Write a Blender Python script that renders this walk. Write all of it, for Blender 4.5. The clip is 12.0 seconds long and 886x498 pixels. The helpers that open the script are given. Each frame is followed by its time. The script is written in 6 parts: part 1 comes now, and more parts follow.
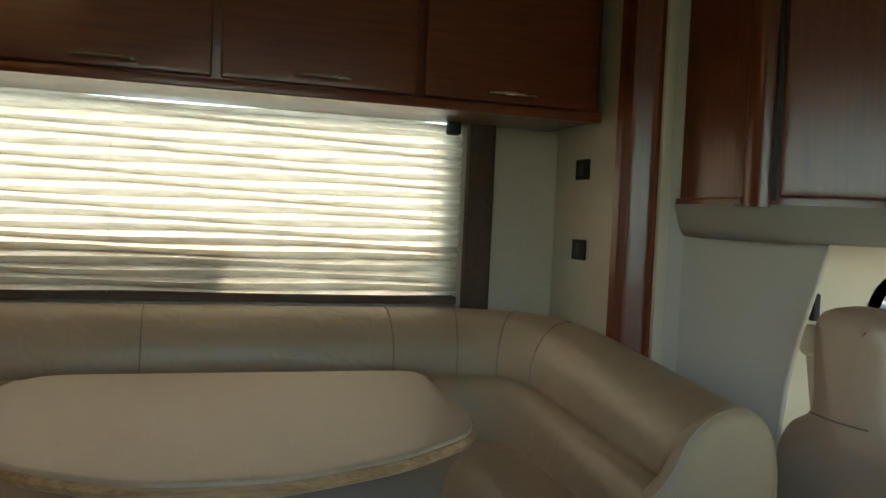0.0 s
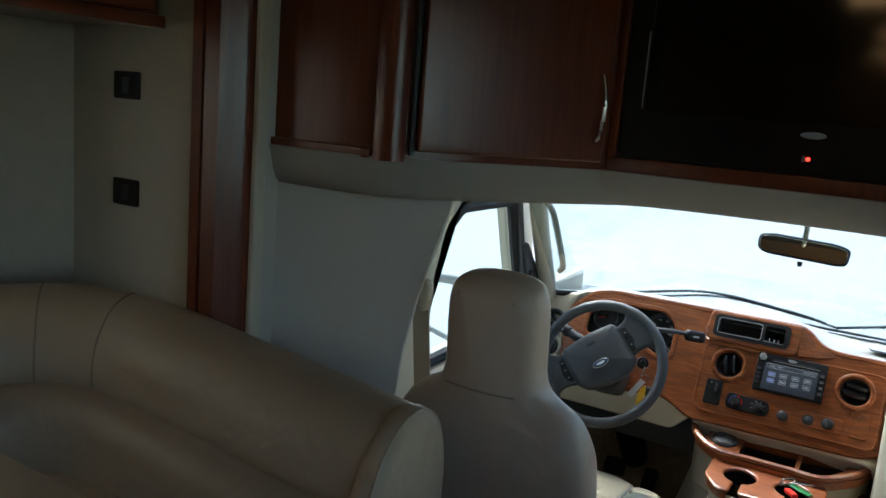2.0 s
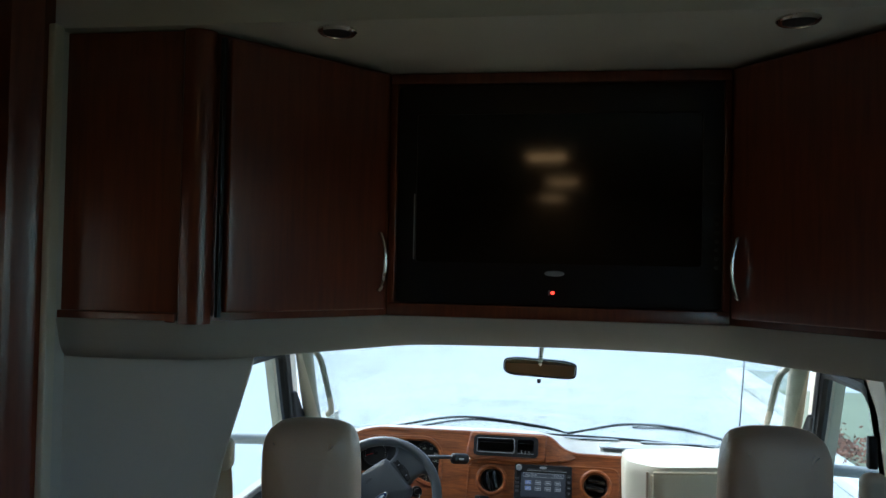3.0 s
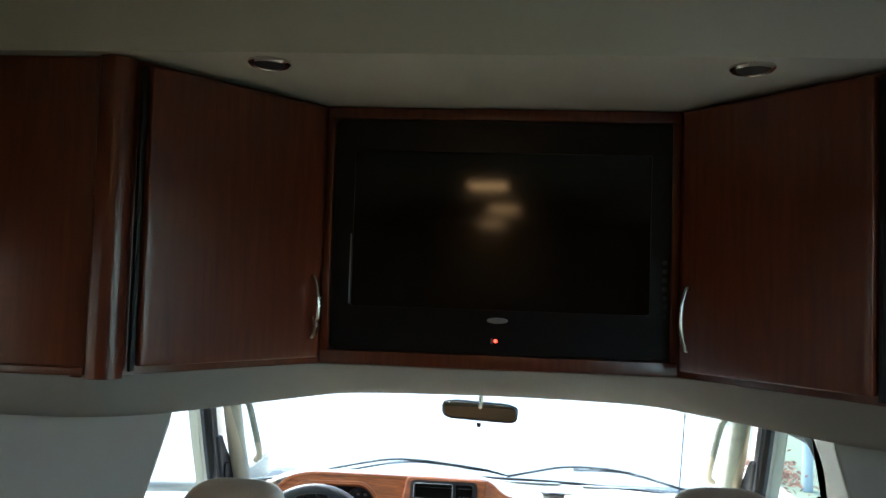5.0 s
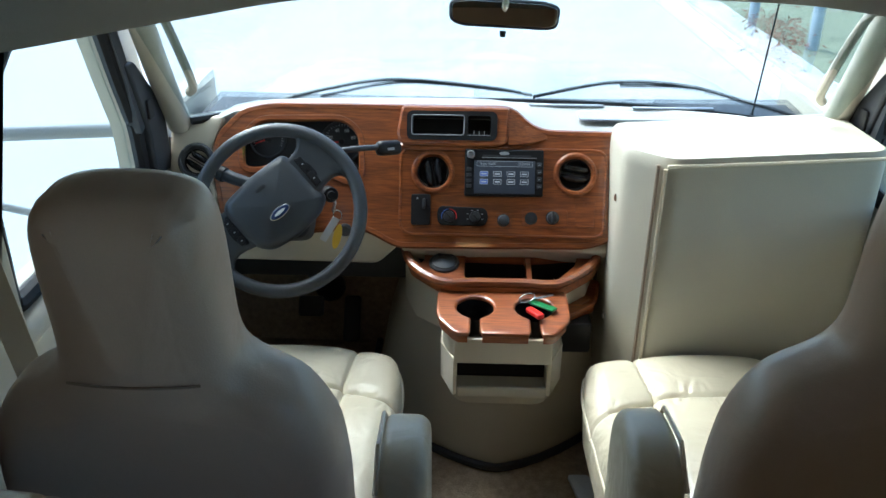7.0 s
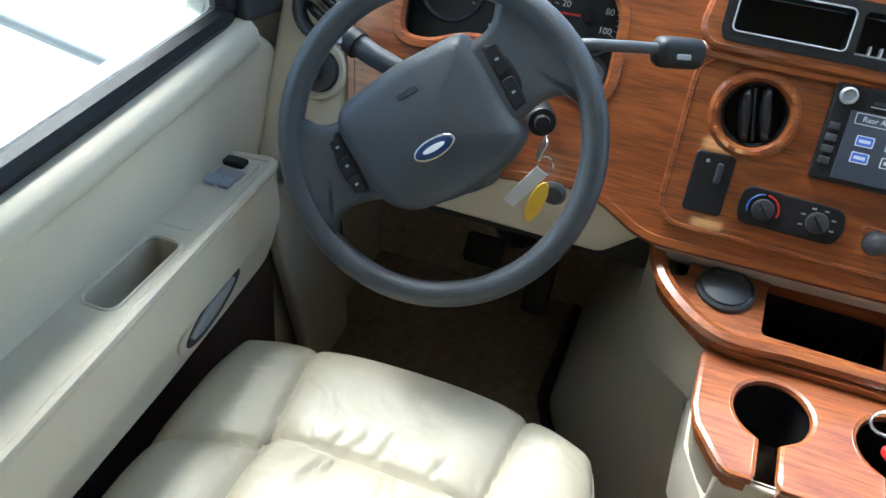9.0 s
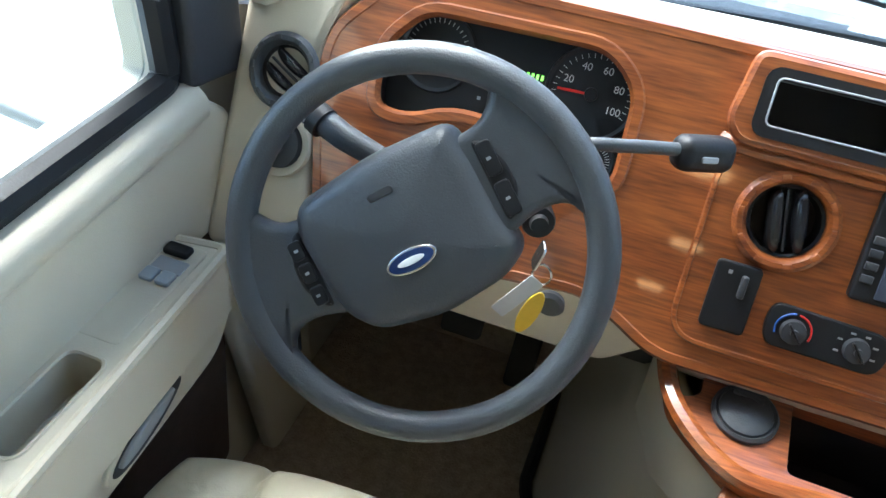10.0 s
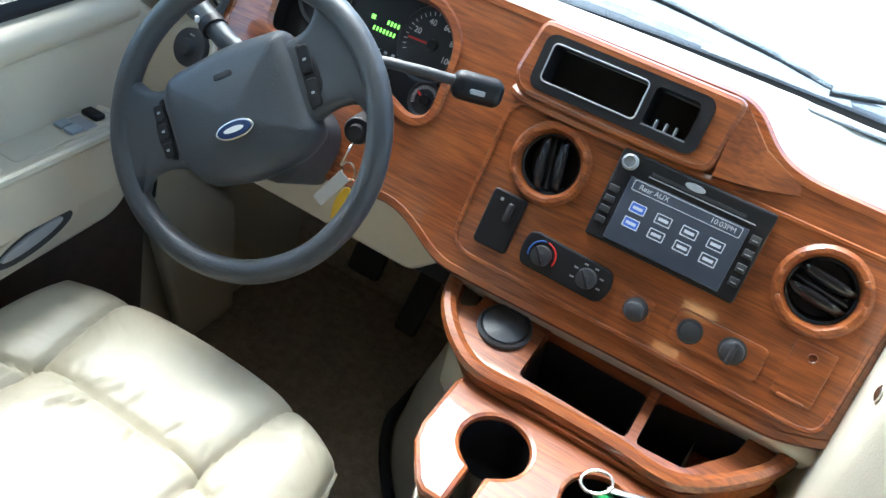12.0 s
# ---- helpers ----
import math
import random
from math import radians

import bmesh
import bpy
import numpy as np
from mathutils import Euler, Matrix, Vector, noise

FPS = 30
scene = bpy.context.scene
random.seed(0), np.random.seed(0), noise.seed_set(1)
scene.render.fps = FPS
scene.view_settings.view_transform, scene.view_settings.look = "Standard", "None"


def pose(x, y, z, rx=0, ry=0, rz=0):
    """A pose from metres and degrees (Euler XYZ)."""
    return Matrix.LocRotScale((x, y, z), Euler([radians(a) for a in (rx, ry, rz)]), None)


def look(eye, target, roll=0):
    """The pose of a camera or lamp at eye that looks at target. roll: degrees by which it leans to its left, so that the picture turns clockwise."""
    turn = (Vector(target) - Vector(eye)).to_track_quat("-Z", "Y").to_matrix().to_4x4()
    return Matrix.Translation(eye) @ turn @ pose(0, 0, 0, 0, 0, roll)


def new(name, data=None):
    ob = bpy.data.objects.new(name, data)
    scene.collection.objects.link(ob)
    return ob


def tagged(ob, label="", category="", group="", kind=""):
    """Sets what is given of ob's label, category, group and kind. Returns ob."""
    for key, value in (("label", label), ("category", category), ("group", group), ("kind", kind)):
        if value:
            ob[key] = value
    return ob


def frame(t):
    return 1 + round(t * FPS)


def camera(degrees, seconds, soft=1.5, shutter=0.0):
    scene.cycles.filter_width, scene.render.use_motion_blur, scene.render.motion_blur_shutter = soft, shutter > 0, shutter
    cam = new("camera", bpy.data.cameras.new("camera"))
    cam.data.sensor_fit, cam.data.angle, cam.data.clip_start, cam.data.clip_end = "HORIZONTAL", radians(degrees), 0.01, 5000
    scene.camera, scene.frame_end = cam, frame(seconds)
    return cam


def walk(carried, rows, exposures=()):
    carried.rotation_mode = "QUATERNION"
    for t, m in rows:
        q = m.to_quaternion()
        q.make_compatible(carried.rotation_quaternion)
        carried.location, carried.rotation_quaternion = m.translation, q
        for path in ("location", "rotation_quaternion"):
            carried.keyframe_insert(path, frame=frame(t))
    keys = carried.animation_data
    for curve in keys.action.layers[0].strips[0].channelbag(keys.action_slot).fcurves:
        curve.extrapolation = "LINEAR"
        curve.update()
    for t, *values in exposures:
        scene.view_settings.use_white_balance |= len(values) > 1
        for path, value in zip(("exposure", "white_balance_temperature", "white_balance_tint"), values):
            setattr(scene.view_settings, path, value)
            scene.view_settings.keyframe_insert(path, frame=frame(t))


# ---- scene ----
cam = camera(57.7, 12.0)
PATH = [
    (0, (0.851, -2.328, 1.258), (-1.058, -1.738, 1.182), 2.6),
    (0.5, (0.596, -2.289, 1.199), (-1.21, -1.437, 1.087), 3.4),
    (1, (0.384, -2.24, 1.343), (-1.218, -1.092, 1.005), 5.2),
    (1.5, (0.323, -2.29, 1.399), (-1.009, -0.831, 1.085), 7.3),
    (2, (0.217, -2.439, 1.43), (-0.763, -0.731, 1.082), 4.7),
    (2.5, (0.191, -2.534, 1.436), (-0.503, -0.673, 1.202), 2.6),
    (3, (0.064, -2.658, 1.442), (-0.241, -0.682, 1.487), 1.2),
    (3.5, (0.027, -2.756, 1.445), (-0.107, -0.77, 1.635), 0.5),
    (5.5, (0.053, -2.387, 1.517), (-0.103, -0.393, 1.475), 2.0),
    (6, (0.018, -2.182, 1.466), (-0.089, -0.243, 0.99), 1.3),
    (6.5, (-0.051, -2.015, 1.453), (-0.072, -0.155, 0.72), 0.5),
    (8.5, (-0.123, -1.101, 1.259), (-0.524, 0.455, 0.068), 1.6),
    (9, (-0.235, -0.939, 1.204), (-0.722, 0.533, -0.06), 4.2),
    (9.5, (-0.308, -0.835, 1.21), (-0.785, 0.561, -0.14), 7.1),
    (10, (-0.308, -0.761, 1.209), (-0.734, 0.728, -0.057), 6.8),
    (10.5, (-0.257, -0.759, 1.217), (-0.586, 0.753, -0.05), 5.8),
    (11, (-0.149, -0.794, 1.201), (-0.459, 0.77, -0.006), 6.9),
    (11.5, (-0.029, -0.814, 1.216), (-0.45, 0.718, 0.001), 10.9),
    (12, (0.073, -0.859, 1.235), (-0.549, 0.613, 0.032), 13.7),
]
EXPO = [(0.0, 2.6, 7500, 8), (1.0, 2.9, 7100, 8), (1.5, 2.5, 6500, 8), (2.0, 1.6, 6100, 7), (2.5, 1.25, 5800, 5), (3.5, 1.7, 5700, 5), (5.4, 2.45, 6000, 7), (6.0, 1.9, 5800, 5), (6.5, 1.65, 5700, 5), (8.5, 2.3, 5900, 8), (10.0, 2.75, 5900, 8), (11.3, 2.72, 5900, 8), (12.0, 2.6, 5900, 8)]
walk(cam, [(t, look(eye, target, roll)) for t, eye, target, roll in PATH], EXPO)

# ---- light ----
world = bpy.data.worlds.new("sky")
scene.world = world
world.use_nodes = True
sky = world.node_tree.nodes.new("ShaderNodeTexSky")
sky.sky_type = "NISHITA"
sky.sun_disc = False
sky.sun_elevation, sky.sun_rotation = radians(50), radians(-49)
world.node_tree.links.new(sky.outputs[0], world.node_tree.nodes["Background"].inputs[0])
world.node_tree.nodes["Background"].inputs[1].default_value = 0.15
sun_data = bpy.data.lights.new("sun", "SUN")
sun_data.energy, sun_data.angle, sun_data.color = 2.3, radians(40.0), (1.0, 0.96, 0.89)
sun = new("sun", sun_data)
sun.matrix_world = look((-50, 44, 80), (0, 0, 0))

# ---- materials ----


def nodes_of(name):
    m = bpy.data.materials.new(name)
    m.use_nodes = True
    nt = m.node_tree
    return m, nt, nt.nodes["Principled BSDF"]


def stuff(name, colour, rough=0.5, metal=0.0, var=0.15, scale=8.0, grain=120.0, bump=0.1, coat=0.0, stretch=(1, 1, 1), spec=0.5):
    """A surface with broad stains, fine grain and fine relief, in metres."""
    m, nt, b = nodes_of(name)
    tc = nt.nodes.new("ShaderNodeTexCoord")
    mp = nt.nodes.new("ShaderNodeMapping")
    mp.inputs["Scale"].default_value = stretch
    nt.links.new(tc.outputs["Object"], mp.inputs[0])
    n1 = nt.nodes.new("ShaderNodeTexNoise")
    n1.inputs["Scale"].default_value = scale
    n1.inputs["Detail"].default_value = 5
    n2 = nt.nodes.new("ShaderNodeTexNoise")
    n2.inputs["Scale"].default_value = grain
    n2.inputs["Detail"].default_value = 3
    for n in (n1, n2):
        nt.links.new(mp.outputs[0], n.inputs["Vector"])
    mix = nt.nodes.new("ShaderNodeMix")
    mix.data_type = "RGBA"
    dark = [c * (1 - var) for c in colour]
    light = [min(1, c * (1 + var)) for c in colour]
    mix.inputs[6].default_value = (*dark, 1)
    mix.inputs[7].default_value = (*light, 1)
    add = nt.nodes.new("ShaderNodeMath")
    add.operation = "MULTIPLY_ADD"
    add.inputs[1].default_value = 0.4
    nt.links.new(n2.outputs[0], add.inputs[0])
    sub = nt.nodes.new("ShaderNodeMath")
    sub.operation = "MULTIPLY"
    sub.inputs[1].default_value = 0.6
    nt.links.new(n1.outputs[0], sub.inputs[0])
    nt.links.new(sub.outputs[0], add.inputs[2])
    nt.links.new(add.outputs[0], mix.inputs[0])
    nt.links.new(mix.outputs[2], b.inputs["Base Color"])
    ro = nt.nodes.new("ShaderNodeMapRange")
    ro.inputs["To Min"].default_value = max(0.02, rough - 0.05)
    ro.inputs["To Max"].default_value = min(1, rough + 0.08)
    nt.links.new(n1.outputs[0], ro.inputs[0])
    nt.links.new(ro.outputs[0], b.inputs["Roughness"])
    b.inputs["Metallic"].default_value = metal
    b.inputs["Coat Weight"].default_value = coat
    b.inputs["Coat Roughness"].default_value = 0.06
    b.inputs["Specular IOR Level"].default_value = spec
    if bump:
        bp = nt.nodes.new("ShaderNodeBump")
        bp.inputs["Strength"].default_value = bump
        bp.inputs["Distance"].default_value = 0.002
        nt.links.new(n2.outputs[0], bp.inputs["Height"])
        nt.links.new(bp.outputs[0], b.inputs["Normal"])
    return m


def wood(name, dark, light, rough, coat, axis, rings=9.0, contrast=1.0, polish=0.05):
    """Veneer with long grain along one axis."""
    m, nt, b = nodes_of(name)
    tc = nt.nodes.new("ShaderNodeTexCoord")
    mp = nt.nodes.new("ShaderNodeMapping")
    s = [1.0, 1.0, 1.0]
    s[axis] = 0.07
    mp.inputs["Scale"].default_value = s
    nt.links.new(tc.outputs["Object"], mp.inputs[0])
    n1 = nt.nodes.new("ShaderNodeTexNoise")
    n1.inputs["Scale"].default_value = rings
    n1.inputs["Detail"].default_value = 3
    n1.inputs["Distortion"].default_value = 1.2
    n2 = nt.nodes.new("ShaderNodeTexNoise")
    n2.inputs["Scale"].default_value = rings * 28
    n2.inputs["Detail"].default_value = 4
    for n in (n1, n2):
        nt.links.new(mp.outputs[0], n.inputs["Vector"])
    wv = nt.nodes.new("ShaderNodeMath")
    wv.operation = "SINE"
    mu = nt.nodes.new("ShaderNodeMath")
    mu.operation = "MULTIPLY"
    mu.inputs[1].default_value = 55.0
    nt.links.new(n1.outputs[0], mu.inputs[0])
    nt.links.new(mu.outputs[0], wv.inputs[0])
    ma = nt.nodes.new("ShaderNodeMath")
    ma.operation = "MULTIPLY_ADD"
    ma.inputs[1].default_value = 0.16 * contrast
    nt.links.new(wv.outputs[0], ma.inputs[0])
    nt.links.new(n2.outputs[0], ma.inputs[2])
    ramp = nt.nodes.new("ShaderNodeValToRGB")
    ramp.color_ramp.elements[0].position = 0.2
    ramp.color_ramp.elements[1].position = 0.8
    ramp.color_ramp.elements[0].color = (*dark, 1)
    ramp.color_ramp.elements[1].color = (*light, 1)
    nt.links.new(ma.outputs[0], ramp.inputs[0])
    nt.links.new(ramp.outputs[0], b.inputs["Base Color"])
    b.inputs["Roughness"].default_value = rough
    b.inputs["Coat Weight"].default_value = coat
    b.inputs["Coat Roughness"].default_value = polish
    bp = nt.nodes.new("ShaderNodeBump")
    bp.inputs["Strength"].default_value = 0.04
    bp.inputs["Distance"].default_value = 0.001
    nt.links.new(n2.outputs[0], bp.inputs["Height"])
    nt.links.new(bp.outputs[0], b.inputs["Normal"])
    return m


def glow(name, colour, strength):
    m, nt, b = nodes_of(name)
    b.inputs["Base Color"].default_value = (*[c * 0.3 for c in colour], 1)
    b.inputs["Emission Color"].default_value = (*colour, 1)
    b.inputs["Emission Strength"].default_value = strength
    return m


def leather(name, colour, rough, folds):
    """Upholstery hide: pebbled, with soft creases."""
    m = stuff(name, colour, rough, 0, 0.1, 4, 420, 0.12)
    nt = m.node_tree
    b = nt.nodes["Principled BSDF"]
    tc = nt.nodes.new("ShaderNodeTexCoord")
    n = nt.nodes.new("ShaderNodeTexNoise")
    n.inputs["Scale"].default_value = 14
    n.inputs["Detail"].default_value = 2
    n.inputs["Distortion"].default_value = 0.8
    nt.links.new(tc.outputs["Object"], n.inputs["Vector"])
    bp = nt.nodes.new("ShaderNodeBump")
    bp.inputs["Strength"].default_value = folds
    bp.inputs["Distance"].default_value = 0.012
    nt.links.new(n.outputs[0], bp.inputs["Height"])
    old = b.inputs["Normal"].links[0].from_node
    nt.links.new(bp.outputs[0], old.inputs["Normal"])
    return m


M_CREAM = leather("cream_leather", (0.50, 0.445, 0.325), 0.32, 0.5)
M_SEAT = leather("seat_leather", (0.49, 0.375, 0.28), 0.36, 0.22)
M_SOFA = leather("tan_leather", (0.40, 0.30, 0.20), 0.38, 0.45)
M_PIPE = stuff("piping", (0.55, 0.49, 0.37), 0.4, bump=0)
M_SEAM = stuff("seam_thread", (0.27, 0.215, 0.16), 0.7, bump=0)
M_PLASTIC = stuff("cream_plastic", (0.56, 0.505, 0.395), 0.45, 0, 0.05, 3, 600, 0.15)
M_VINYL = stuff("cream_vinyl", (0.45, 0.42, 0.335), 0.4, 0, 0.06, 3, 350, 0.2)
M_LINER = stuff("padded_vinyl", (0.50, 0.47, 0.41), 0.75, 0, 0.06, 3, 500, 0.2)
M_WALL = stuff("wallpaper", (0.46, 0.41, 0.32), 0.7, 0, 0.14, 18, 90, 0.15)
M_CEIL = stuff("ceiling_vinyl", (0.62, 0.58, 0.49), 0.75, 0, 0.05, 3, 200, 0.1)
M_CARPET = stuff("carpet", (0.42, 0.33, 0.24), 0.95, 0, 0.75, 60, 260, 1.0)
M_CHERRY = wood("cherry", (0.080, 0.014, 0.005), (0.165, 0.034, 0.010), 0.3, 0.4, 2, 3.0, 0.12, 0.22)
M_CHERRY_Y = wood("cherry_along", (0.080, 0.014, 0.005), (0.185, 0.040, 0.012), 0.3, 0.4, 1, 3.0, 0.12, 0.22)
M_BURL = wood("gloss_wood", (0.135, 0.030, 0.007), (0.35, 0.098, 0.021), 0.4, 1.0, 0, 14.0, 0.85)
M_TABLE = stuff("table_laminate", (0.40, 0.315, 0.225), 0.42, 0, 0.2, 30, 160, 0.03)
M_EDGE = wood("table_edge", (0.30, 0.17, 0.08), (0.5, 0.32, 0.16), 0.4, 0.3, 1)
M_RUBBER = stuff("charcoal_vinyl", (0.045, 0.049, 0.053), 0.42, 0, 0.12, 6, 500, 0.25)
M_BLACK = stuff("black_plastic", (0.010, 0.010, 0.011), 0.45, 0, 0.2, 6, 300, 0.1, spec=0.3)
M_GLOSS = stuff("gloss_black_plastic", (0.012, 0.012, 0.013), 0.18, 0, 0.2, 6, 300, 0.05)
M_DARK = stuff("dark_trim", (0.03, 0.032, 0.036), 0.5, 0, 0.2, 6, 300, 0.1)
M_TV = stuff("tv_glass", (0.002, 0.002, 0.002), 0.06, 0, 0.1, 3, 50, 0.0, spec=0.45)
M_TVB = stuff("tv_bezel", (0.004, 0.004, 0.005), 0.3, 0, 0.1, 3, 50, 0.0, spec=0.3)
M_CHROME = stuff("brushed_steel", (0.62, 0.60, 0.56), 0.25, 1.0, 0.06, 9, 80, 0.02)
M_GREY = stuff("grey_plastic", (0.30, 0.31, 0.32), 0.5, 0, 0.08, 5, 300, 0.1)
M_MARK = stuff("white_marking", (0.75, 0.75, 0.72), 0.5, bump=0)
M_RED = stuff("red_plastic", (0.55, 0.02, 0.015), 0.35, bump=0)
M_NAVY = stuff("navy_enamel", (0.012, 0.03, 0.10), 0.3, bump=0)
M_BLUE = stuff("blue_plastic", (0.03, 0.10, 0.35), 0.35, bump=0)
M_GREEN = stuff("green_plastic", (0.02, 0.20, 0.06), 0.3, bump=0)
M_YELLOW = stuff("yellow_plastic", (0.75, 0.48, 0.02), 0.4, bump=0)
M_TAG = stuff("paper_tag", (0.65, 0.66, 0.68), 0.6, bump=0)
M_PAD = stuff("dash_pad", (0.62, 0.64, 0.62), 0.6, 0, 0.06, 4, 350, 0.25)
M_TRAY = stuff("dash_tray", (0.30, 0.34, 0.38), 0.45, 0, 0.06, 4, 350, 0.25)
M_MIRROR = stuff("mirror", (0.85, 0.85, 0.85), 0.04, 1.0, 0.02, 2, 20, 0)
M_CONCRETE = stuff("concrete", (0.44, 0.46, 0.45), 0.9, 0, 0.22, 0.35, 14, 0.4)
M_KERB = stuff("kerb_concrete", (0.60, 0.60, 0.57), 0.9, 0, 0.2, 2, 40, 0.4)
M_GRASS = stuff("verge", (0.20, 0.22, 0.14), 0.95, 0, 0.5, 1.2, 30, 0.8)
M_LEAF = stuff("foliage", (0.07, 0.14, 0.03), 0.6, 0, 0.5, 3, 30, 0.2)
M_DRY = stuff("dry_leaf", (0.22, 0.10, 0.06), 0.8, 0, 0.5, 9, 60, 0.2)
M_BARK = stuff("bark", (0.12, 0.09, 0.06), 0.9, 0, 0.4, 9, 60, 0.8)
M_POLE = stuff("galvanised_pole", (0.36, 0.42, 0.45), 0.5, 0.3, 0.15, 6, 60, 0.1)
M_PAINT = stuff("white_paint", (0.78, 0.78, 0.76), 0.3, 0, 0.04, 2, 80, 0, 0.6)
M_FABRIC = stuff("brown_tweed", (0.085, 0.055, 0.04), 0.95, 0, 0.6, 45, 300, 0.6)
M_SCREEN = glow("radio_screen", (0.055, 0.07, 0.10), 0.06)
M_ICON = glow("screen_icon", (0.55, 0.6, 0.65), 0.12)
M_ICONB = glow("screen_icon_blue", (0.04, 0.12, 0.5), 0.15)
M_LCD = glow("green_display", (0.25, 0.9, 0.1), 0.4)
M_LED = glow("red_led", (1.0, 0.02, 0.01), 3.0)
M_LAMP = glow("lamp_lens", (1.0, 0.58, 0.25), 2.0)

M_GLASS, _nt, _b = nodes_of("clear_glass")
_b.inputs["Base Color"].default_value = (0.70, 0.81, 0.82, 1)
_b.inputs["Roughness"].default_value = 0.0
_b.inputs["Transmission Weight"].default_value = 1.0
_b.inputs["IOR"].default_value = 1.02


def sheer(name, colour, share):
    """Thin see-through stuff that keeps back a share of the light."""
    m, nt, b = nodes_of(name)
    t = nt.nodes.new("ShaderNodeBsdfTransparent")
    d = nt.nodes.new("ShaderNodeBsdfDiffuse")
    d.inputs[0].default_value = (*colour, 1)
    mx = nt.nodes.new("ShaderNodeMixShader")
    mx.inputs[0].default_value = share
    nt.links.new(t.outputs[0], mx.inputs[1])
    nt.links.new(d.outputs[0], mx.inputs[2])
    nt.links.new(mx.outputs[0], nt.nodes["Material Output"].inputs[0])
    return m


M_MESH = sheer("insect_mesh", (0.08, 0.08, 0.08), 0.45)
M_DIM = sheer("dimming_glass", (0.05, 0.05, 0.05), 0.3)

M_BLIND, _nt, _b = nodes_of("pleated_blind_cloth")
_tc = _nt.nodes.new("ShaderNodeTexCoord")
_mp = _nt.nodes.new("ShaderNodeMapping")
_mp.inputs["Scale"].default_value = (1, 5, 38)
_nt.links.new(_tc.outputs["Object"], _mp.inputs[0])
_n = _nt.nodes.new("ShaderNodeTexNoise")
_n.inputs["Scale"].default_value = 2.2
_n.inputs["Detail"].default_value = 6
_nt.links.new(_mp.outputs[0], _n.inputs["Vector"])
_r = _nt.nodes.new("ShaderNodeValToRGB")
_r.color_ramp.elements[0].position, _r.color_ramp.elements[1].position = 0.35, 0.65
_r.color_ramp.elements[0].color = (0.47, 0.41, 0.32, 1)
_r.color_ramp.elements[1].color = (0.64, 0.58, 0.48, 1)
_nt.links.new(_n.outputs[0], _r.inputs[0])
_t = _nt.nodes.new("ShaderNodeBsdfTranslucent")
_d = _nt.nodes.new("ShaderNodeBsdfDiffuse")
_m = _nt.nodes.new("ShaderNodeMixShader")
_m.inputs[0].default_value = 0.5
_nt.links.new(_r.outputs[0], _t.inputs[0])
_nt.links.new(_r.outputs[0], _d.inputs[0])
_nt.links.new(_t.outputs[0], _m.inputs[1])
_nt.links.new(_d.outputs[0], _m.inputs[2])
_nt.links.new(_m.outputs[0], _nt.nodes["Material Output"].inputs[0])

# ---- builders ----
BASE = {}


def thing(name, at, label, category, group="", kind=""):
    ob = new(name)
    ob.location = at
    ob.empty_display_size = 0.05
    BASE[ob.name] = Matrix.Translation(at)
    return tagged(ob, label, category, group, kind)


def finish(bm, smooth=True, angle=40):
    bmesh.ops.recalc_face_normals(bm, faces=bm.faces)
    if smooth:
        lim = radians(angle)
        for f in bm.faces:
            f.smooth = True
        for e in bm.edges:
            if len(e.link_faces) == 2 and e.calc_face_angle(0) > lim:
                e.smooth = False


def part(name, bm, material, parent, label="", m=None):
    """One mesh under a thing or a part; bm is in world space, or in the space of m."""
    if m is not None:
        bm.transform(m)
    base = BASE[parent.name]
    bm.transform(base.inverted())
    finish(bm)
    me = bpy.data.meshes.new(name)
    bm.to_mesh(me)
    bm.free()
    me.materials.append(material)
    ob = new(name, me)
    ob.parent = parent
    BASE[ob.name] = base
    return tagged(ob, label)


def solid(name, bm, material, label, category, group="", kind="", m=None):
    """A thing or a piece of the setting made of one mesh."""
    if m is not None:
        bm.transform(m)
    lo = [min(v.co[i] for v in bm.verts) for i in range(3)]
    hi = [max(v.co[i] for v in bm.verts) for i in range(3)]
    at = Vector(((lo[0] + hi[0]) / 2, (lo[1] + hi[1]) / 2, lo[2]))
    bm.transform(Matrix.Translation(-at))
    finish(bm)
    me = bpy.data.meshes.new(name)
    bm.to_mesh(me)
    bm.free()
    me.materials.append(material)
    ob = new(name, me)
    ob.location = at
    BASE[ob.name] = Matrix.Translation(at)
    return tagged(ob, label, category, group, kind)


def box(x0, x1, y0, y1, z0, z1, bevel=0.0, bm=None):
    bm = bm or bmesh.new()
    c = Matrix.Translation(((x0 + x1) / 2, (y0 + y1) / 2, (z0 + z1) / 2)) @ Matrix.Diagonal((abs(x1 - x0), abs(y1 - y0), abs(z1 - z0), 1))
    r = bmesh.ops.create_cube(bm, size=1, matrix=c)
    if bevel:
        es = list({e for v in r["verts"] for e in v.link_edges})
        bmesh.ops.bevel(bm, geom=es, offset=bevel, segments=3, affect="EDGES", profile=0.5)
    return bm


def rrect(w, h, r, n=5, cx=0, cy=0):
    pts = []
    for sx, sy, a0 in ((1, 1, 0), (-1, 1, 90), (-1, -1, 180), (1, -1, 270)):
        for i in range(n + 1):
            a = radians(a0 + 90 * i / n)
            pts.append((cx + sx * (w / 2 - r) + r * math.cos(a), cy + sy * (h / 2 - r) + r * math.sin(a)))
    return pts


def ellipse(rx, ry, n=32, cx=0, cy=0):
    return [(cx + rx * math.cos(2 * math.pi * i / n), cy + ry * math.sin(2 * math.pi * i / n)) for i in range(n)]


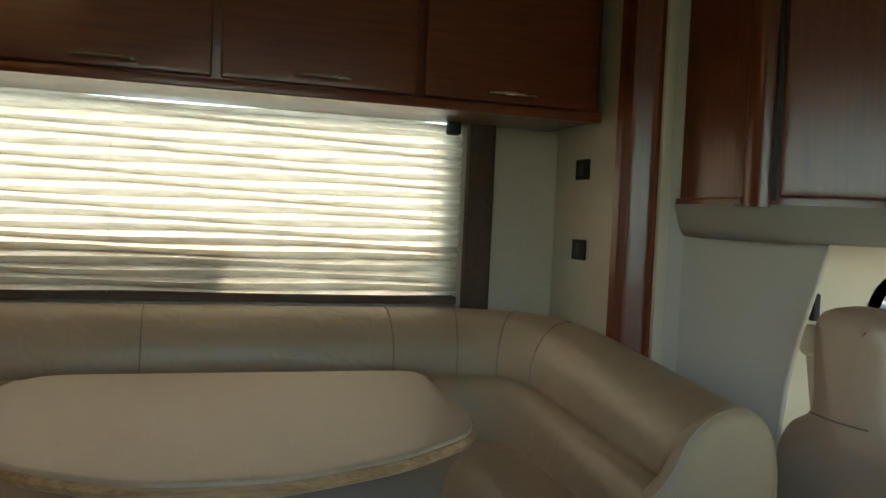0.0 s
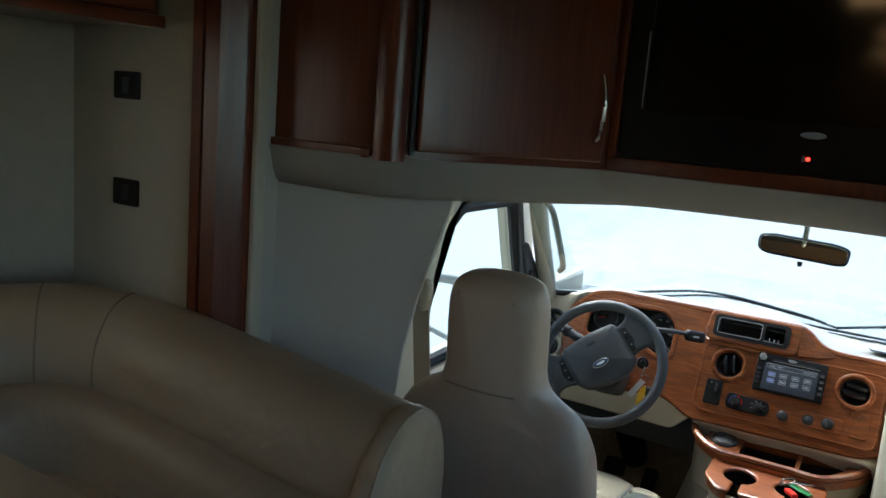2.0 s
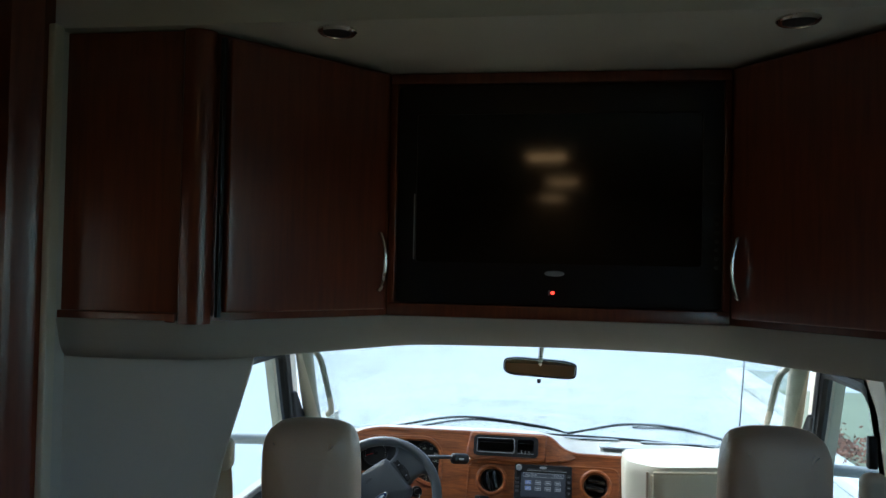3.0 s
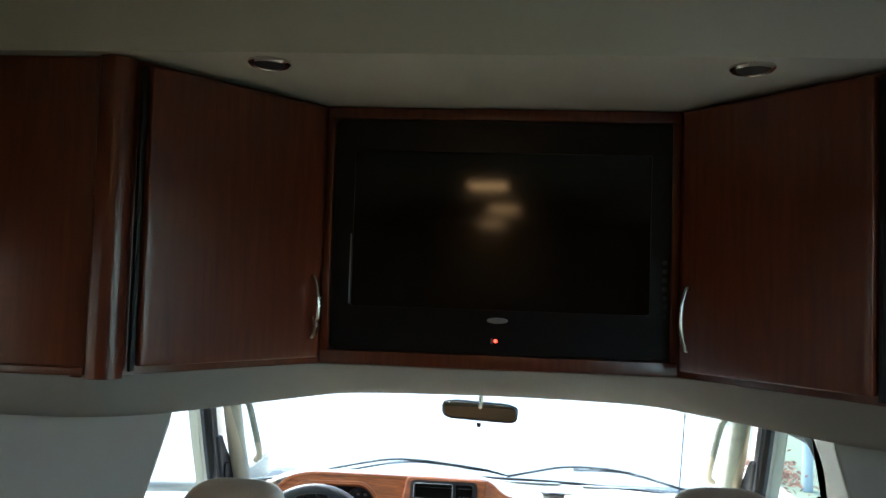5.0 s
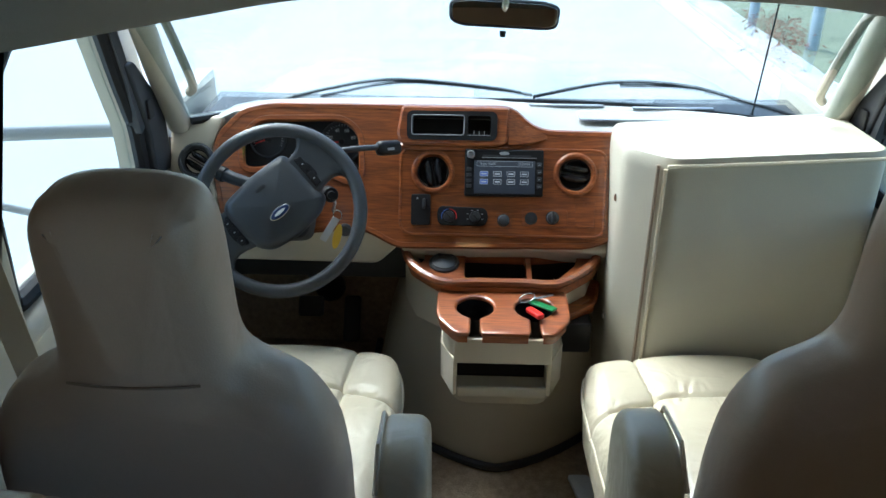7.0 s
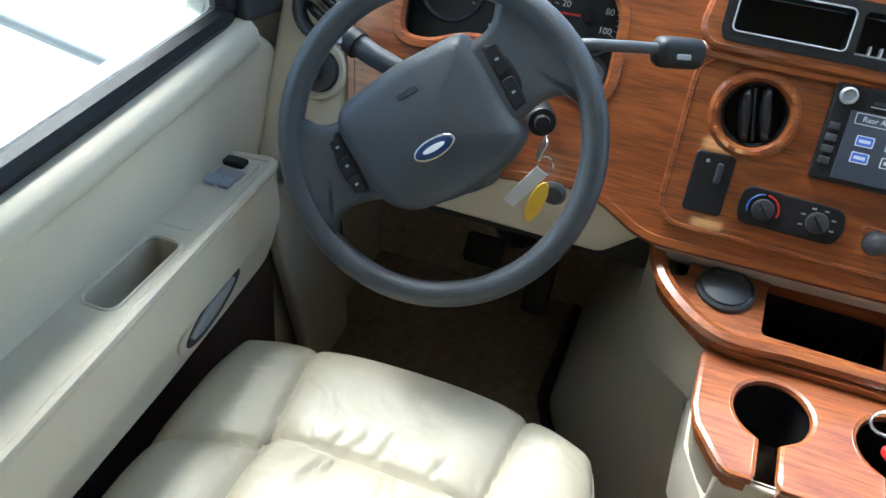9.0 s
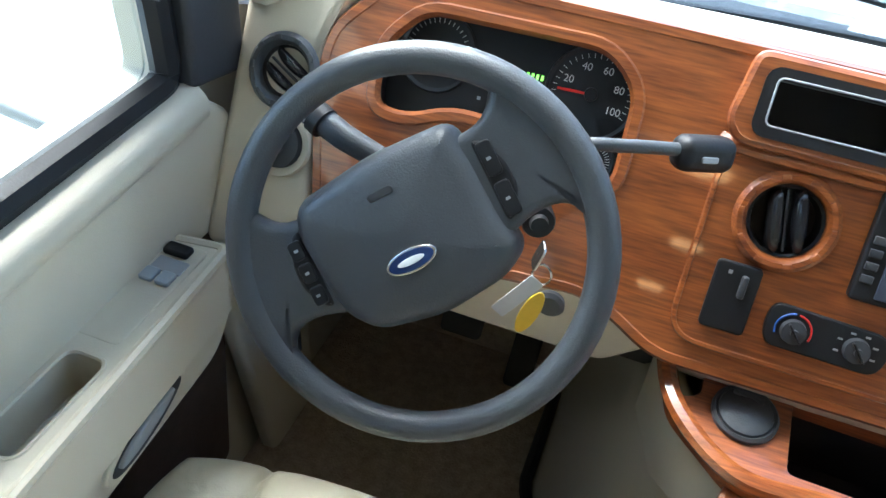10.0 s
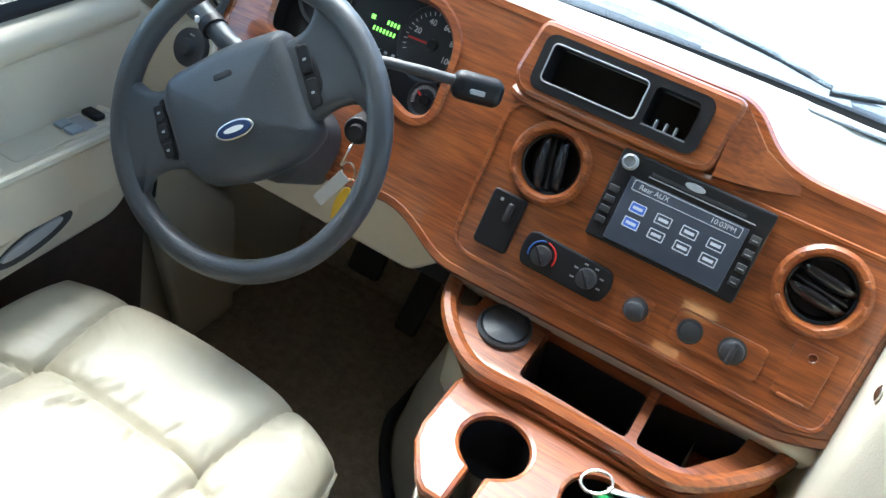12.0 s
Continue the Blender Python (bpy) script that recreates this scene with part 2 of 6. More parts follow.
def rounded(pts, r, n=4):
    """A polygon with its corners rounded."""
    out = []
    k = len(pts)
    for i in range(k):
        p, a, b = Vector(pts[i]), Vector(pts[i - 1]), Vector(pts[(i + 1) % k])
        ra = min(r, (a - p).length * 0.45)
        rb = min(r, (b - p).length * 0.45)
        s, e = p + (a - p).normalized() * ra, p + (b - p).normalized() * rb
        for j in range(n + 1):
            t = j / n
            q = s * (1 - t) ** 2 + p * 2 * t * (1 - t) + e * t * t
            out.append((q.x, q.y))
    return out


def inset(pts, d):
    """The polygon moved inwards by d."""
    k = len(pts)
    area = sum(pts[i - 1][0] * pts[i][1] - pts[i][0] * pts[i - 1][1] for i in range(k))
    sgn = 1 if area > 0 else -1
    out = []
    for i in range(k):
        a, p, b = Vector(pts[i - 1]), Vector(pts[i]), Vector(pts[(i + 1) % k])
        t = (b - a)
        t = t.normalized() if t.length > 1e-9 else Vector((1, 0))
        out.append((p.x - t.y * d * sgn, p.y + t.x * d * sgn))
    return out


def rings_mesh(rings, cap0=True, cap1=True, closed=True, bm=None):
    bm = bm or bmesh.new()
    vs = [[bm.verts.new(p) for p in ring] for ring in rings]
    k = len(rings[0])
    for a, b in zip(vs, vs[1:]):
        for i in range(k if closed else k - 1):
            j = (i + 1) % k
            bm.faces.new((a[i], a[j], b[j], b[i]))
    for on, ring in ((cap0, vs[0]), (cap1, vs[-1])):
        if on:
            c = bm.verts.new(sum((v.co for v in ring), Vector()) / k)
            for i in range(k):
                bm.faces.new((ring[i], ring[(i + 1) % k], c))
    return bm


def puff(pts, depth, r=0.01, bulge=0.0, seg=4, bm=None, back=True):
    """A slab on the outline pts in x, y, from z = 0 to depth, with its edges rounded by r and its faces bulged."""
    rings = []
    cx = sum(p[0] for p in pts) / len(pts)
    cy = sum(p[1] for p in pts) / len(pts)

    def inner(base, z, s):
        out = []
        for f in (0.08, 0.25, 0.45, 0.65, 0.82, 0.94):
            out.append([(cx + (p[0] - cx) * f, cy + (p[1] - cy) * f, z + s * bulge * (1 - f * f)) for p in base])
        return out
    edge = inset(pts, r)
    if back:
        rings += inner(edge, 0, -1)
    arc = [(r * (1 - math.sin(math.pi / 2 * i / seg)), r * (1 - math.cos(math.pi / 2 * i / seg))) for i in range(seg + 1)]
    for d, z in arc:
        rings.append([(x, y, z) for x, y in inset(pts, d)])
    for d, z in reversed(arc):
        rings.append([(x, y, depth - z) for x, y in inset(pts, d)])
    rings += list(reversed(inner(edge, depth, 1)))
    return rings_mesh(rings, back, True, True, bm)


def plate(outer, holes, depth, bm=None):
    """A flat plate in x, y with holes, from z = -depth to 0."""
    bm = bm or bmesh.new()
    edges, keep = [], []
    for loop in (outer, *holes):
        vs = [bm.verts.new((p[0], p[1], 0)) for p in loop]
        edges += [bm.edges.new((vs[i - 1], vs[i])) for i in range(len(vs))]
    res = bmesh.ops.triangle_fill(bm, use_beauty=True, use_dissolve=False, edges=edges, normal=(0, 0, 1))
    faces = [g for g in res["geom"] if isinstance(g, bmesh.types.BMFace)]
    ex = bmesh.ops.extrude_face_region(bm, geom=faces)
    for g in ex["geom"]:
        if isinstance(g, bmesh.types.BMVert):
            g.co.z -= depth
    return bm


def spline(pts, n=8):
    """A smooth line through points."""
    P = [Vector(p) for p in pts]
    P = [P[0] * 2 - P[1]] + P + [P[-1] * 2 - P[-2]]
    out = []
    for i in range(1, len(P) - 2):
        for j in range(n):
            t = j / n
            a, b, c, d = P[i - 1:i + 3]
            out.append(0.5 * (2 * b + (c - a) * t + (2 * a - 5 * b + 4 * c - d) * t * t + (3 * b - a - 3 * c + d) * t ** 3))
    out.append(P[-2])
    return out


def tube(pts, r, n=8, bm=None, closed=False):
    P = [Vector(p) for p in pts]
    rings = []
    k = len(P)
    ref = Vector((0, 0, 1))
    for i, p in enumerate(P):
        t = (P[(i + 1) % k] - P[i - 1]) if closed else (P[min(i + 1, k - 1)] - P[max(i - 1, 0)])
        t.normalize()
        u = t.cross(ref if abs(t.dot(ref)) < 0.95 else Vector((1, 0, 0))).normalized()
        w = t.cross(u)
        rr = r(i / max(1, k - 1)) if callable(r) else r
        rings.append([p + (u * math.cos(2 * math.pi * j / n) + w * math.sin(2 * math.pi * j / n)) * rr for j in range(n)])
    if closed:
        rings.append(rings[0])
    return rings_mesh(rings, not closed, not closed, True, bm)


def lathe(profile, n=32, bm=None, hollow=False):
    """Turned about z: (radius, height) pairs."""
    rings = [[(r * math.cos(2 * math.pi * j / n), r * math.sin(2 * math.pi * j / n), z) for j in range(n)] for r, z in profile]
    return rings_mesh(rings, not hollow, not hollow, True, bm)


def letters(text, size, m, material, parent, name="lettering"):
    """Raised writing; m puts its x, y plane in the world."""
    cu = bpy.data.curves.new(name, "FONT")
    cu.body, cu.size, cu.align_x, cu.align_y, cu.extrude = text, size, "CENTER", "CENTER", 0.0002
    tmp = bpy.data.objects.new("tmp_text", cu)
    me = bpy.data.meshes.new_from_object(tmp)
    bpy.data.objects.remove(tmp)
    bm = bmesh.new()
    bm.from_mesh(me)
    return part(name, bm, material, parent, m=m)


def frame_at(origin, xa, ya):
    x = Vector(xa).normalized()
    z = x.cross(Vector(ya)).normalized()
    y = z.cross(x)
    m = Matrix.Identity(4)
    for i, v in enumerate((x, y, z)):
        m.col[i][:3] = v
    m.col[3][:3] = origin
    return m

# ---- the setting ----
solid("floor", box(-1.15, 1.15, -5.6, 0.55, -0.06, 0), M_CARPET, "tan looped carpet on the motorhome floor", "floor", kind="structure")
RW = [(-2.75, 0.95), (-1.50, 0.95), (-1.50, 1.72), (-2.75, 1.72)]
solid("wall_right", plate([(-5.6, 0), (-1.0, 0), (-1.0, 2.14), (-5.6, 2.14)], [RW], 0.05), M_WALL, "beige wallpapered coach side wall with a window", "wall", kind="structure",
      m=frame_at((1.15, 0, 0), (0, 1, 0), (0, 0, 1)))
rw = thing("window_4", (1.12, -2.12, 0.95), "plain coach side window", "window", kind="structure")
part("pane", box(1.122, 1.127, -2.76, -1.49, 0.94, 1.73), M_GLASS, rw).visible_shadow = False
part("window_frame", tube([(1.098, y, z) for y, z in RW], 0.018, 6, closed=True), M_DARK, rw)
solid("wall_rear", box(-1.15, 1.15, -5.65, -5.6, 0, 2.14), M_WALL, "beige wallpapered rear wall", "wall", kind="structure")
solid("wall_left", box(-1.10, -1.04, -5.6, -3.45, 0, 2.14), M_WALL, "beige wallpapered wall behind the slide-out", "wall", kind="structure")
solid("slide_out_floor", box(-1.49, -1.0, -3.45, -1.24, -0.04, 0.004), M_CARPET, "carpeted slide-out floor under the dinette", "floor", kind="structure")
solid("slide_out_ceiling", box(-1.56, -1.0, -3.5, -1.19, 1.96, 2.0), M_CEIL, "off-white slide-out ceiling", "ceiling", kind="structure")
solid("slide_out_fascia", box(-1.10, -1.04, -3.45, -1.12, 2.0, 2.14), M_CEIL, "off-white strip above the slide-out", "wall", kind="structure")
solid("wall_slide_front", box(-1.49, -1.10, -1.24, -1.19, 0, 1.96), M_WALL, "beige wallpapered end wall of the slide-out", "wall", kind="structure")
solid("wall_slide_rear", box(-1.49, -1.04, -3.5, -3.45, 0, 1.96), M_WALL, "beige wallpapered rear end wall of the slide-out", "wall", kind="structure")

# slide-out wall with the window opening
WY0, WY1, WZ0, WZ1 = -3.25, -1.56, 1.00, 1.60
sw = frame_at((-1.49, 0, 0), (0, 1, 0), (0, 0, 1))
solid("wall_slide_window", plate([(-3.5, 0), (-1.19, 0), (-1.19, 1.96), (-3.5, 1.96)], [[(WY0, WZ0), (WY1, WZ0), (WY1, WZ1), (WY0, WZ1)]], 0.05, ), M_WALL,
      "beige wallpapered wall with the dinette window", "wall", kind="structure", m=sw @ Matrix.Translation((0, 0, 0)))
win = thing("window_1", (-1.53, -2.4, 1.0), "wide dinette window with dark frame behind the blind", "window", kind="structure")
wm = frame_at((-1.515, 0, 0), (0, 1, 0), (0, 0, 1))
part("window_frame", plate([(WY0, WZ0), (WY1, WZ0), (WY1, WZ1), (WY0, WZ1)], [[(WY0 + 0.03, WZ0 + 0.03), (-2.27, WZ0 + 0.03), (-2.27, 1.155), (WY0 + 0.03, 1.155)],
     [(-2.23, WZ0 + 0.03), (WY1 - 0.03, WZ0 + 0.03), (WY1 - 0.03, 1.155), (-2.23, 1.155)],
     [(WY0 + 0.03, 1.18), (WY1 - 0.03, 1.18), (WY1 - 0.03, WZ1 - 0.03), (WY0 + 0.03, WZ1 - 0.03)]], 0.02), M_DARK, win, m=wm)
pane = part("pane", box(-1.528, -1.524, WY0 + 0.02, WY1 - 0.02, WZ0 + 0.02, WZ1 - 0.02), M_GLASS, win)
pane.visible_shadow = False

# hidden behind the blind; both added to darken its lower part
part("insect_screen", box(-1.5225, -1.5205, WY0 + 0.03, -2.27, WZ0 + 0.03, 1.155), M_MESH, win, "unseen grey insect screen that dims the lower left of the blind")
part("sliding_pane", box(-1.535, -1.531, WY0 + 0.02, WY1 - 0.02, WZ0 + 0.02, 1.165), M_DIM, win, "unseen dark lower pane added to dim the blind")

# pleated blind
blind = thing("pleated_blind", (-1.478, -2.4, 1.02), "drawn cream pleated window blind with woven streaks", "blind")
rows = 17
bm = bmesh.new()
zs = [1.02 + (1.545 - 1.02) * i / (2 * rows) for i in range(2 * rows + 1)]
ys = [-3.22 + (-1.562 + 3.22) * j / 60 for j in range(61)]
grid = [[bm.verts.new((-1.468 if i % 2 else -1.488, y, z + 0.004 * math.sin(y * 7 + i))) for y in ys] for i, z in enumerate(zs)]
for i in range(2 * rows):
    for j in range(60):
        bm.faces.new((grid[i][j], grid[i][j + 1], grid[i + 1][j + 1], grid[i + 1][j]))
cloth = part("pleats", bm, M_BLIND, blind)
for f in cloth.data.polygons:
    f.use_smooth = False
part("bottom_rail", box(-1.489, -1.466, -3.22, -1.562, 0.998, 1.021, 0.004), M_FABRIC, blind, "brown bottom rail")
part("head_rail", box(-1.489, -1.462, -3.24, -1.555, 1.545, 1.575, 0.004), M_PLASTIC, blind)
for y in (-1.60, -2.05, -2.5, -2.95):
    part("cord", tube([(-1.464, y - 0.05, 1.55), (-1.464, y - 0.05, 1.02)], 0.0008, 5), M_PLASTIC, blind)
solid("blind_bracket", puff(rrect(0.04, 0.055, 0.008), 0.03, 0.005), M_DARK, "small black blind bracket beside the window", "bracket", m=frame_at((-1.466, -1.60, 1.535), (0, 1, 0), (0, 0, 1)))
side = thing("window_lambrequin", (-1.47, -1.505, 0.97), "brown tweed padded side panel of the window", "curtain")
part("padded_leg", puff(rrect(0.085, 0.60, 0.012, cx=-1.505, cy=1.27), 0.045, 0.015, 0.004), M_FABRIC, side, m=frame_at((-1.489, 0, 0), (0, 1, 0), (0, 0, 1)))
part("edge_welt", tube([(-1.446, -1.545, 0.975), (-1.442, -1.546, 1.27), (-1.446, -1.545, 1.565)], 0.004, 6), M_FABRIC, side)
solid("window_ledge", box(-1.488, -1.44, -3.3, -1.56, 0.965, 0.995, 0.006), M_GREY, "grey ledge under the dinette window", "trim", kind="structure")

# ceilings
bm = box(-1.15, 1.15, -5.65, -1.10, 2.044, 2.14)
solid("ceiling", bm, M_CEIL, "off-white padded coach ceiling", "ceiling", kind="structure")
bm = box(-1.15, 1.15, -1.154, -0.40, 1.917, 1.957)
box(-1.15, 1.15, -1.154, -1.10, 1.957, 2.044, bm=bm)
solid("ceiling_over_cab", bm, M_CEIL, "lower off-white ceiling over the cab cabinets", "ceiling", kind="structure")
solid("wall_over_cab", box(-1.15, 1.15, -0.40, -0.34, 1.30, 2.14), M_CEIL, "closed front wall over the cab", "wall", kind="structure")
for s, nm in ((-1, "wall_over_cab_left"), (1, "wall_over_cab_right")):
    solid(nm, box(min(s * 1.06, s * 1.12) + 0.035, max(s * 1.06, s * 1.12) + 0.035, -1.0 if s > 0 else -1.12, -0.34, 1.28, 2.14), M_CEIL, "closed side wall over the cab", "wall", kind="structure")

# soffit under the cabinets, a curved padded band
top = [(-1.045, -1.137), (-0.80, -1.135), (-0.70, -1.125), (-0.64, -1.08), (-0.52, -0.93), (-0.40, -0.775), (-0.34, -0.745), (-0.15, -0.742), (0.033, -0.742)]
bot = [(-1.045, -1.10), (-0.80, -1.09), (-0.69, -1.065), (-0.60, -0.985), (-0.47, -0.79), (-0.36, -0.63), (-0.27, -0.565), (-0.12, -0.525), (0.033, -0.512)]
mir = lambda pl: pl + [(0.066 - x, y) for x, y in reversed(pl[:-1])]
T, B = spline([(x, y, 0) for x, y in mir(top)], 4), spline([(x, y, 0) for x, y in mir(bot)], 4)
prof = []
for a, b in zip(T, B):
    sec = [(a.x, a.y + 0.06, 1.324), (a.x, a.y - 0.006, 1.322)]
    for i in range(1, 7):
        t = i / 6
        y = a.y + (b.y - a.y) * t ** 1.5
        x = a.x + (b.x - a.x) * t ** 1.5
        sec.append((x, y, 1.316 - (1.316 - 1.238) * math.sin(t * math.pi / 2)))
    sec.append((b.x, max(b.y + 0.05, -0.36), 1.236))
    prof.append(sec)
bm = rings_mesh(prof, False, False, False)
bmesh.ops.solidify(bm, geom=bm.faces, thickness=0.004)
solid("soffit", bm, M_LINER, "padded beige vinyl soffit under the cab-over cabinets", "soffit", kind="structure")
bm = rings_mesh([[(p.x, p.y + 0.03, 1.250), (p.x, -0.20, 1.256)] for p in B if abs(p.x) < 0.9], False, False, False)
bmesh.ops.solidify(bm, geom=bm.faces, thickness=0.012)
solid("headliner", bm, M_LINER, "beige cab headliner", "ceiling", kind="structure")
solid("cabinet_floor", box(-1.04, 1.09, -0.66, -0.40, 1.326, 1.342), M_CHERRY, "dark cherry bottom board of the cab-over unit", "shelf", kind="structure")

# trim post at the front of the slide-out
post = thing("trim_post", (-1.055, -1.2, 0), "fluted red cherry trim post at the slide-out opening", "trim", kind="structure")
sec = [(-1.115, -1.245), (-1.105, -1.262), (-1.085, -1.255), (-1.08, -1.245), (-1.07, -1.262), (-1.03, -1.262), (-1.02, -1.25), (-1.012, -1.215), (-1.0, -1.205), (-0.998, -1.175), (-1.10, -1.175)]
part("moulding", rings_mesh([[(x + 0.027, y, z) for x, y in sec] for z in (0.0, 0.7, 1.4, 2.043)]), M_CHERRY, post)
part("seal_strip", box(-0.972, -0.956, -1.195, -1.165, 0, 1.915, 0.003), M_PLASTIC, post, "cream rubber seal strip")
solid("wall_filler", box(-1.098, -0.973, -1.174, -1.10, 0, 1.915), M_LINER, "beige filler behind the trim post", "wall", kind="structure")

# cab wing panels between coach and cab doors
def wing(s, name):
    x0 = 0.033 + s * 1.03 if s > 0 else -0.99
    edge = [(0.0, 1.262), (0.438, 1.262), (0.428, 1.21), (0.403, 1.12), (0.374, 1.02), (0.35, 0.9), (0.335, 0.75), (0.32, 0.5), (0.31, 0.0), (0.0, 0.0)]
    if s < 0:
        m = frame_at((-1.022, -1.105, 0), (0.405, 0.145, 0), (0, 0, 1))
        bm = puff(edge, 0.02, 0.006)
    else:
        m = frame_at((1.088, -1.105, 0), (0.405, -0.145, 0), (0, 0, 1))
        bm = puff([(-x, z) for x, z in reversed(edge)], 0.02, 0.006)
    return solid(name, bm, M_LINER, "beige padded panel between the coach and the cab door", "wall panel", kind="structure", m=m)


wing(-1, "wall_wing_left")
wing(1, "wall_wing_right")

# cab sides: pillars, doors, windscreen
DWIN = rounded([(-0.70, 0.755), (-0.69, 0.97), (-0.63, 1.10), (-0.54, 1.165), (-0.225, 1.165), (-0.165, 1.0), (-0.115, 0.88), (-0.108, 0.768)], 0.025)


def cab_side(s, nm):
    x = -0.83 if s < 0 else 0.806
    m = frame_at((x, 0, 0), (0, 1, 0), (0, 0, 1))
    bm = plate([(-1.02, 0.0), (0.50, 0.0), (0.50, 0.84), (0.02, 0.84), (-0.10, 1.28), (-1.02, 1.28)], [DWIN], 0.05)
    solid(nm, bm, M_PLASTIC, "cream cab side with the door window opening", "wall", kind="structure", m=m @ Matrix.Translation((0, 0, 0.0 if s < 0 else 0.05)))
    w = thing("window_2" if s < 0 else "window_3", (x, -0.4, 0.78), "cab door window with black rubber frame", "window", kind="structure")
    rim = [(x + (0.004 if s < 0 else -0.004), p[0], p[1]) for p in DWIN]
    part("window_frame", tube(rim, 0.017, 8, closed=True), M_BLACK, w)
    g = part("pane", puff(DWIN, 0.004, 0.001), M_GLASS, w, m=m @ Matrix.Translation((0, 0, -0.025 if s < 0 else 0.02)))
    g.visible_shadow = False
    xi = x + (0.012 if s < 0 else -0.012)
    bm = rings_mesh([[(xi + dx, y, z) for y, z in ((-0.235, 1.19), (-0.195, 1.19), (-0.135, 1.0), (-0.095, 0.88), (-0.13, 0.87), (-0.165, 0.99))] for dx in (-0.012, 0.012)])
    part("division_bar", bm, M_DARK, w, "black window division bar")
    bm = puff(rounded([(-0.165, 1.03), (-0.125, 1.03), (0.0, 0.90), (0.005, 0.74), (-0.100, 0.760), (-0.100, 0.86)], 0.012), 0.03, 0.008)
    sail = solid("mirror_sail_panel", bm, M_DARK, "black triangular mirror mount panel on the cab door", "panel", m=m @ Matrix.Translation((0, 0, 0.002 if s < 0 else -0.032)))
    part("mirror_switch", puff(rrect(0.03, 0.045, 0.005, cx=-0.09, cy=0.915), 0.006, 0.002), M_BLACK, sail, m=m @ Matrix.Translation((0, 0, 0.032 if s < 0 else -0.038)))


cab_side(-1, "wall_cab_left")
cab_side(1, "wall_cab_right")
solid("firewall", box(-0.83, 0.85, 0.40, 0.46, 0, 0.74), M_CARPET, "brown carpeted footwell bulkhead", "wall", kind="structure")

ws = thing("windscreen", (0, 0.1, 0.88), "wide curved windscreen of the van cab", "window", kind="structure")
rows_ = []
for i in range(9):
    t = i / 8
    z = 0.855 + t * 0.41
    yc = 0.215 - t * 0.43
    wx = 0.745 - 0.03 * t
    rows_.append([(wx * u, yc - 0.20 * abs(u) ** 2.6, z) for u in [k / 10 - 1 for k in range(21)]])
bm = rings_mesh(rows_, False, False, False)
bmesh.ops.solidify(bm, geom=bm.faces, thickness=0.005)
g = part("pane", bm, M_GLASS, ws)
g.visible_shadow = False
part("lower_seal", tube(rows_[0], 0.010, 6), M_BLACK, ws)
for s in (-1, 1):
    P = [Vector((s * 0.765 - 0.012, 0.03, 0.84)), Vector((s * 0.765 - 0.012, -0.05, 0.98)), Vector((s * 0.755 - 0.012, -0.15, 1.14)), Vector((s * 0.745 - 0.012, -0.24, 1.28))]
    pil = solid("pillar", tube(spline(P, 5), 0.029, 10), M_PLASTIC, "cream windscreen pillar trim", "pillar", kind="structure")
    h = thing("grab_handle", (s * 0.70 - 0.012, -0.1, 0.95), "cream grab handle on the windscreen pillar", "handle", "pillar grab handles")
    part("grip", tube(spline([(s * 0.715 - 0.012, -0.19, 1.17), (s * 0.69 - 0.012, -0.19, 1.14), (s * 0.685 - 0.012, -0.13, 1.05), (s * 0.68 - 0.012, -0.09, 0.97), (s * 0.70 - 0.012, -0.06, 0.945)], 5), 0.010, 8), M_PLASTIC, h)

# ---- outside ----
bm = bmesh.new()
bmesh.ops.create_grid(bm, x_segments=8, y_segments=8, size=600, matrix=Matrix.Translation((0, 0, -0.8)))
solid("ground", bm, M_CONCRETE, "pale concrete parking ground", "ground", kind="structure")
solid("grass_verge", box(3.28, 60, -40, 13, -0.8, -0.69), M_GRASS, "dry grassy verge behind the kerb", "verge", kind="structure")
solid("kerb", box(2.95, 3.28, -40, 13, -0.8, -0.66, 0.03), M_KERB, "pale concrete kerb beside the lot", "kerb", kind="structure")
for x, y in ((3.42, 8.6), (3.55, 7.0), (3.75, 5.2)):
    p = thing("steel_post", (x, y, -0.7), "blue-grey galvanised steel post behind the kerb", "post", "kerb posts")
    part("shaft", lathe([(0.06, 0.0), (0.06, 2.6)], 14), M_POLE, p, m=Matrix.Translation((x, y, -0.7)))
    part("cap", lathe([(0.066, 0), (0.066, 0.03), (0.03, 0.06)], 14), M_POLE, p, m=Matrix.Translation((x, y, 1.9)))


rng = random.Random(5)
verts, faces = [], []
for k in range(420):
    p = Vector((3.42 + rng.gauss(0, 0.14), 7.75 + rng.gauss(0, 0.42), -0.68 + abs(rng.gauss(0, 0.08))))
    u = Vector((rng.gauss(0, 1), rng.gauss(0, 1), rng.gauss(0, 0.6))).normalized() * 0.035
    w = u.orthogonal().normalized() * 0.016
    i = len(verts)
    verts += [p - u, p + w, p + u, p - w]
    faces.append((i, i + 1, i + 2, i + 3))
me = bpy.data.meshes.new("dry_weeds")
me.from_pydata(verts, [], faces)
bm = bmesh.new()
bm.from_mesh(me)
solid("dry_weeds", bm, M_DRY, "reddish dry weeds and leaves behind the kerb", "weeds", kind="stuff")


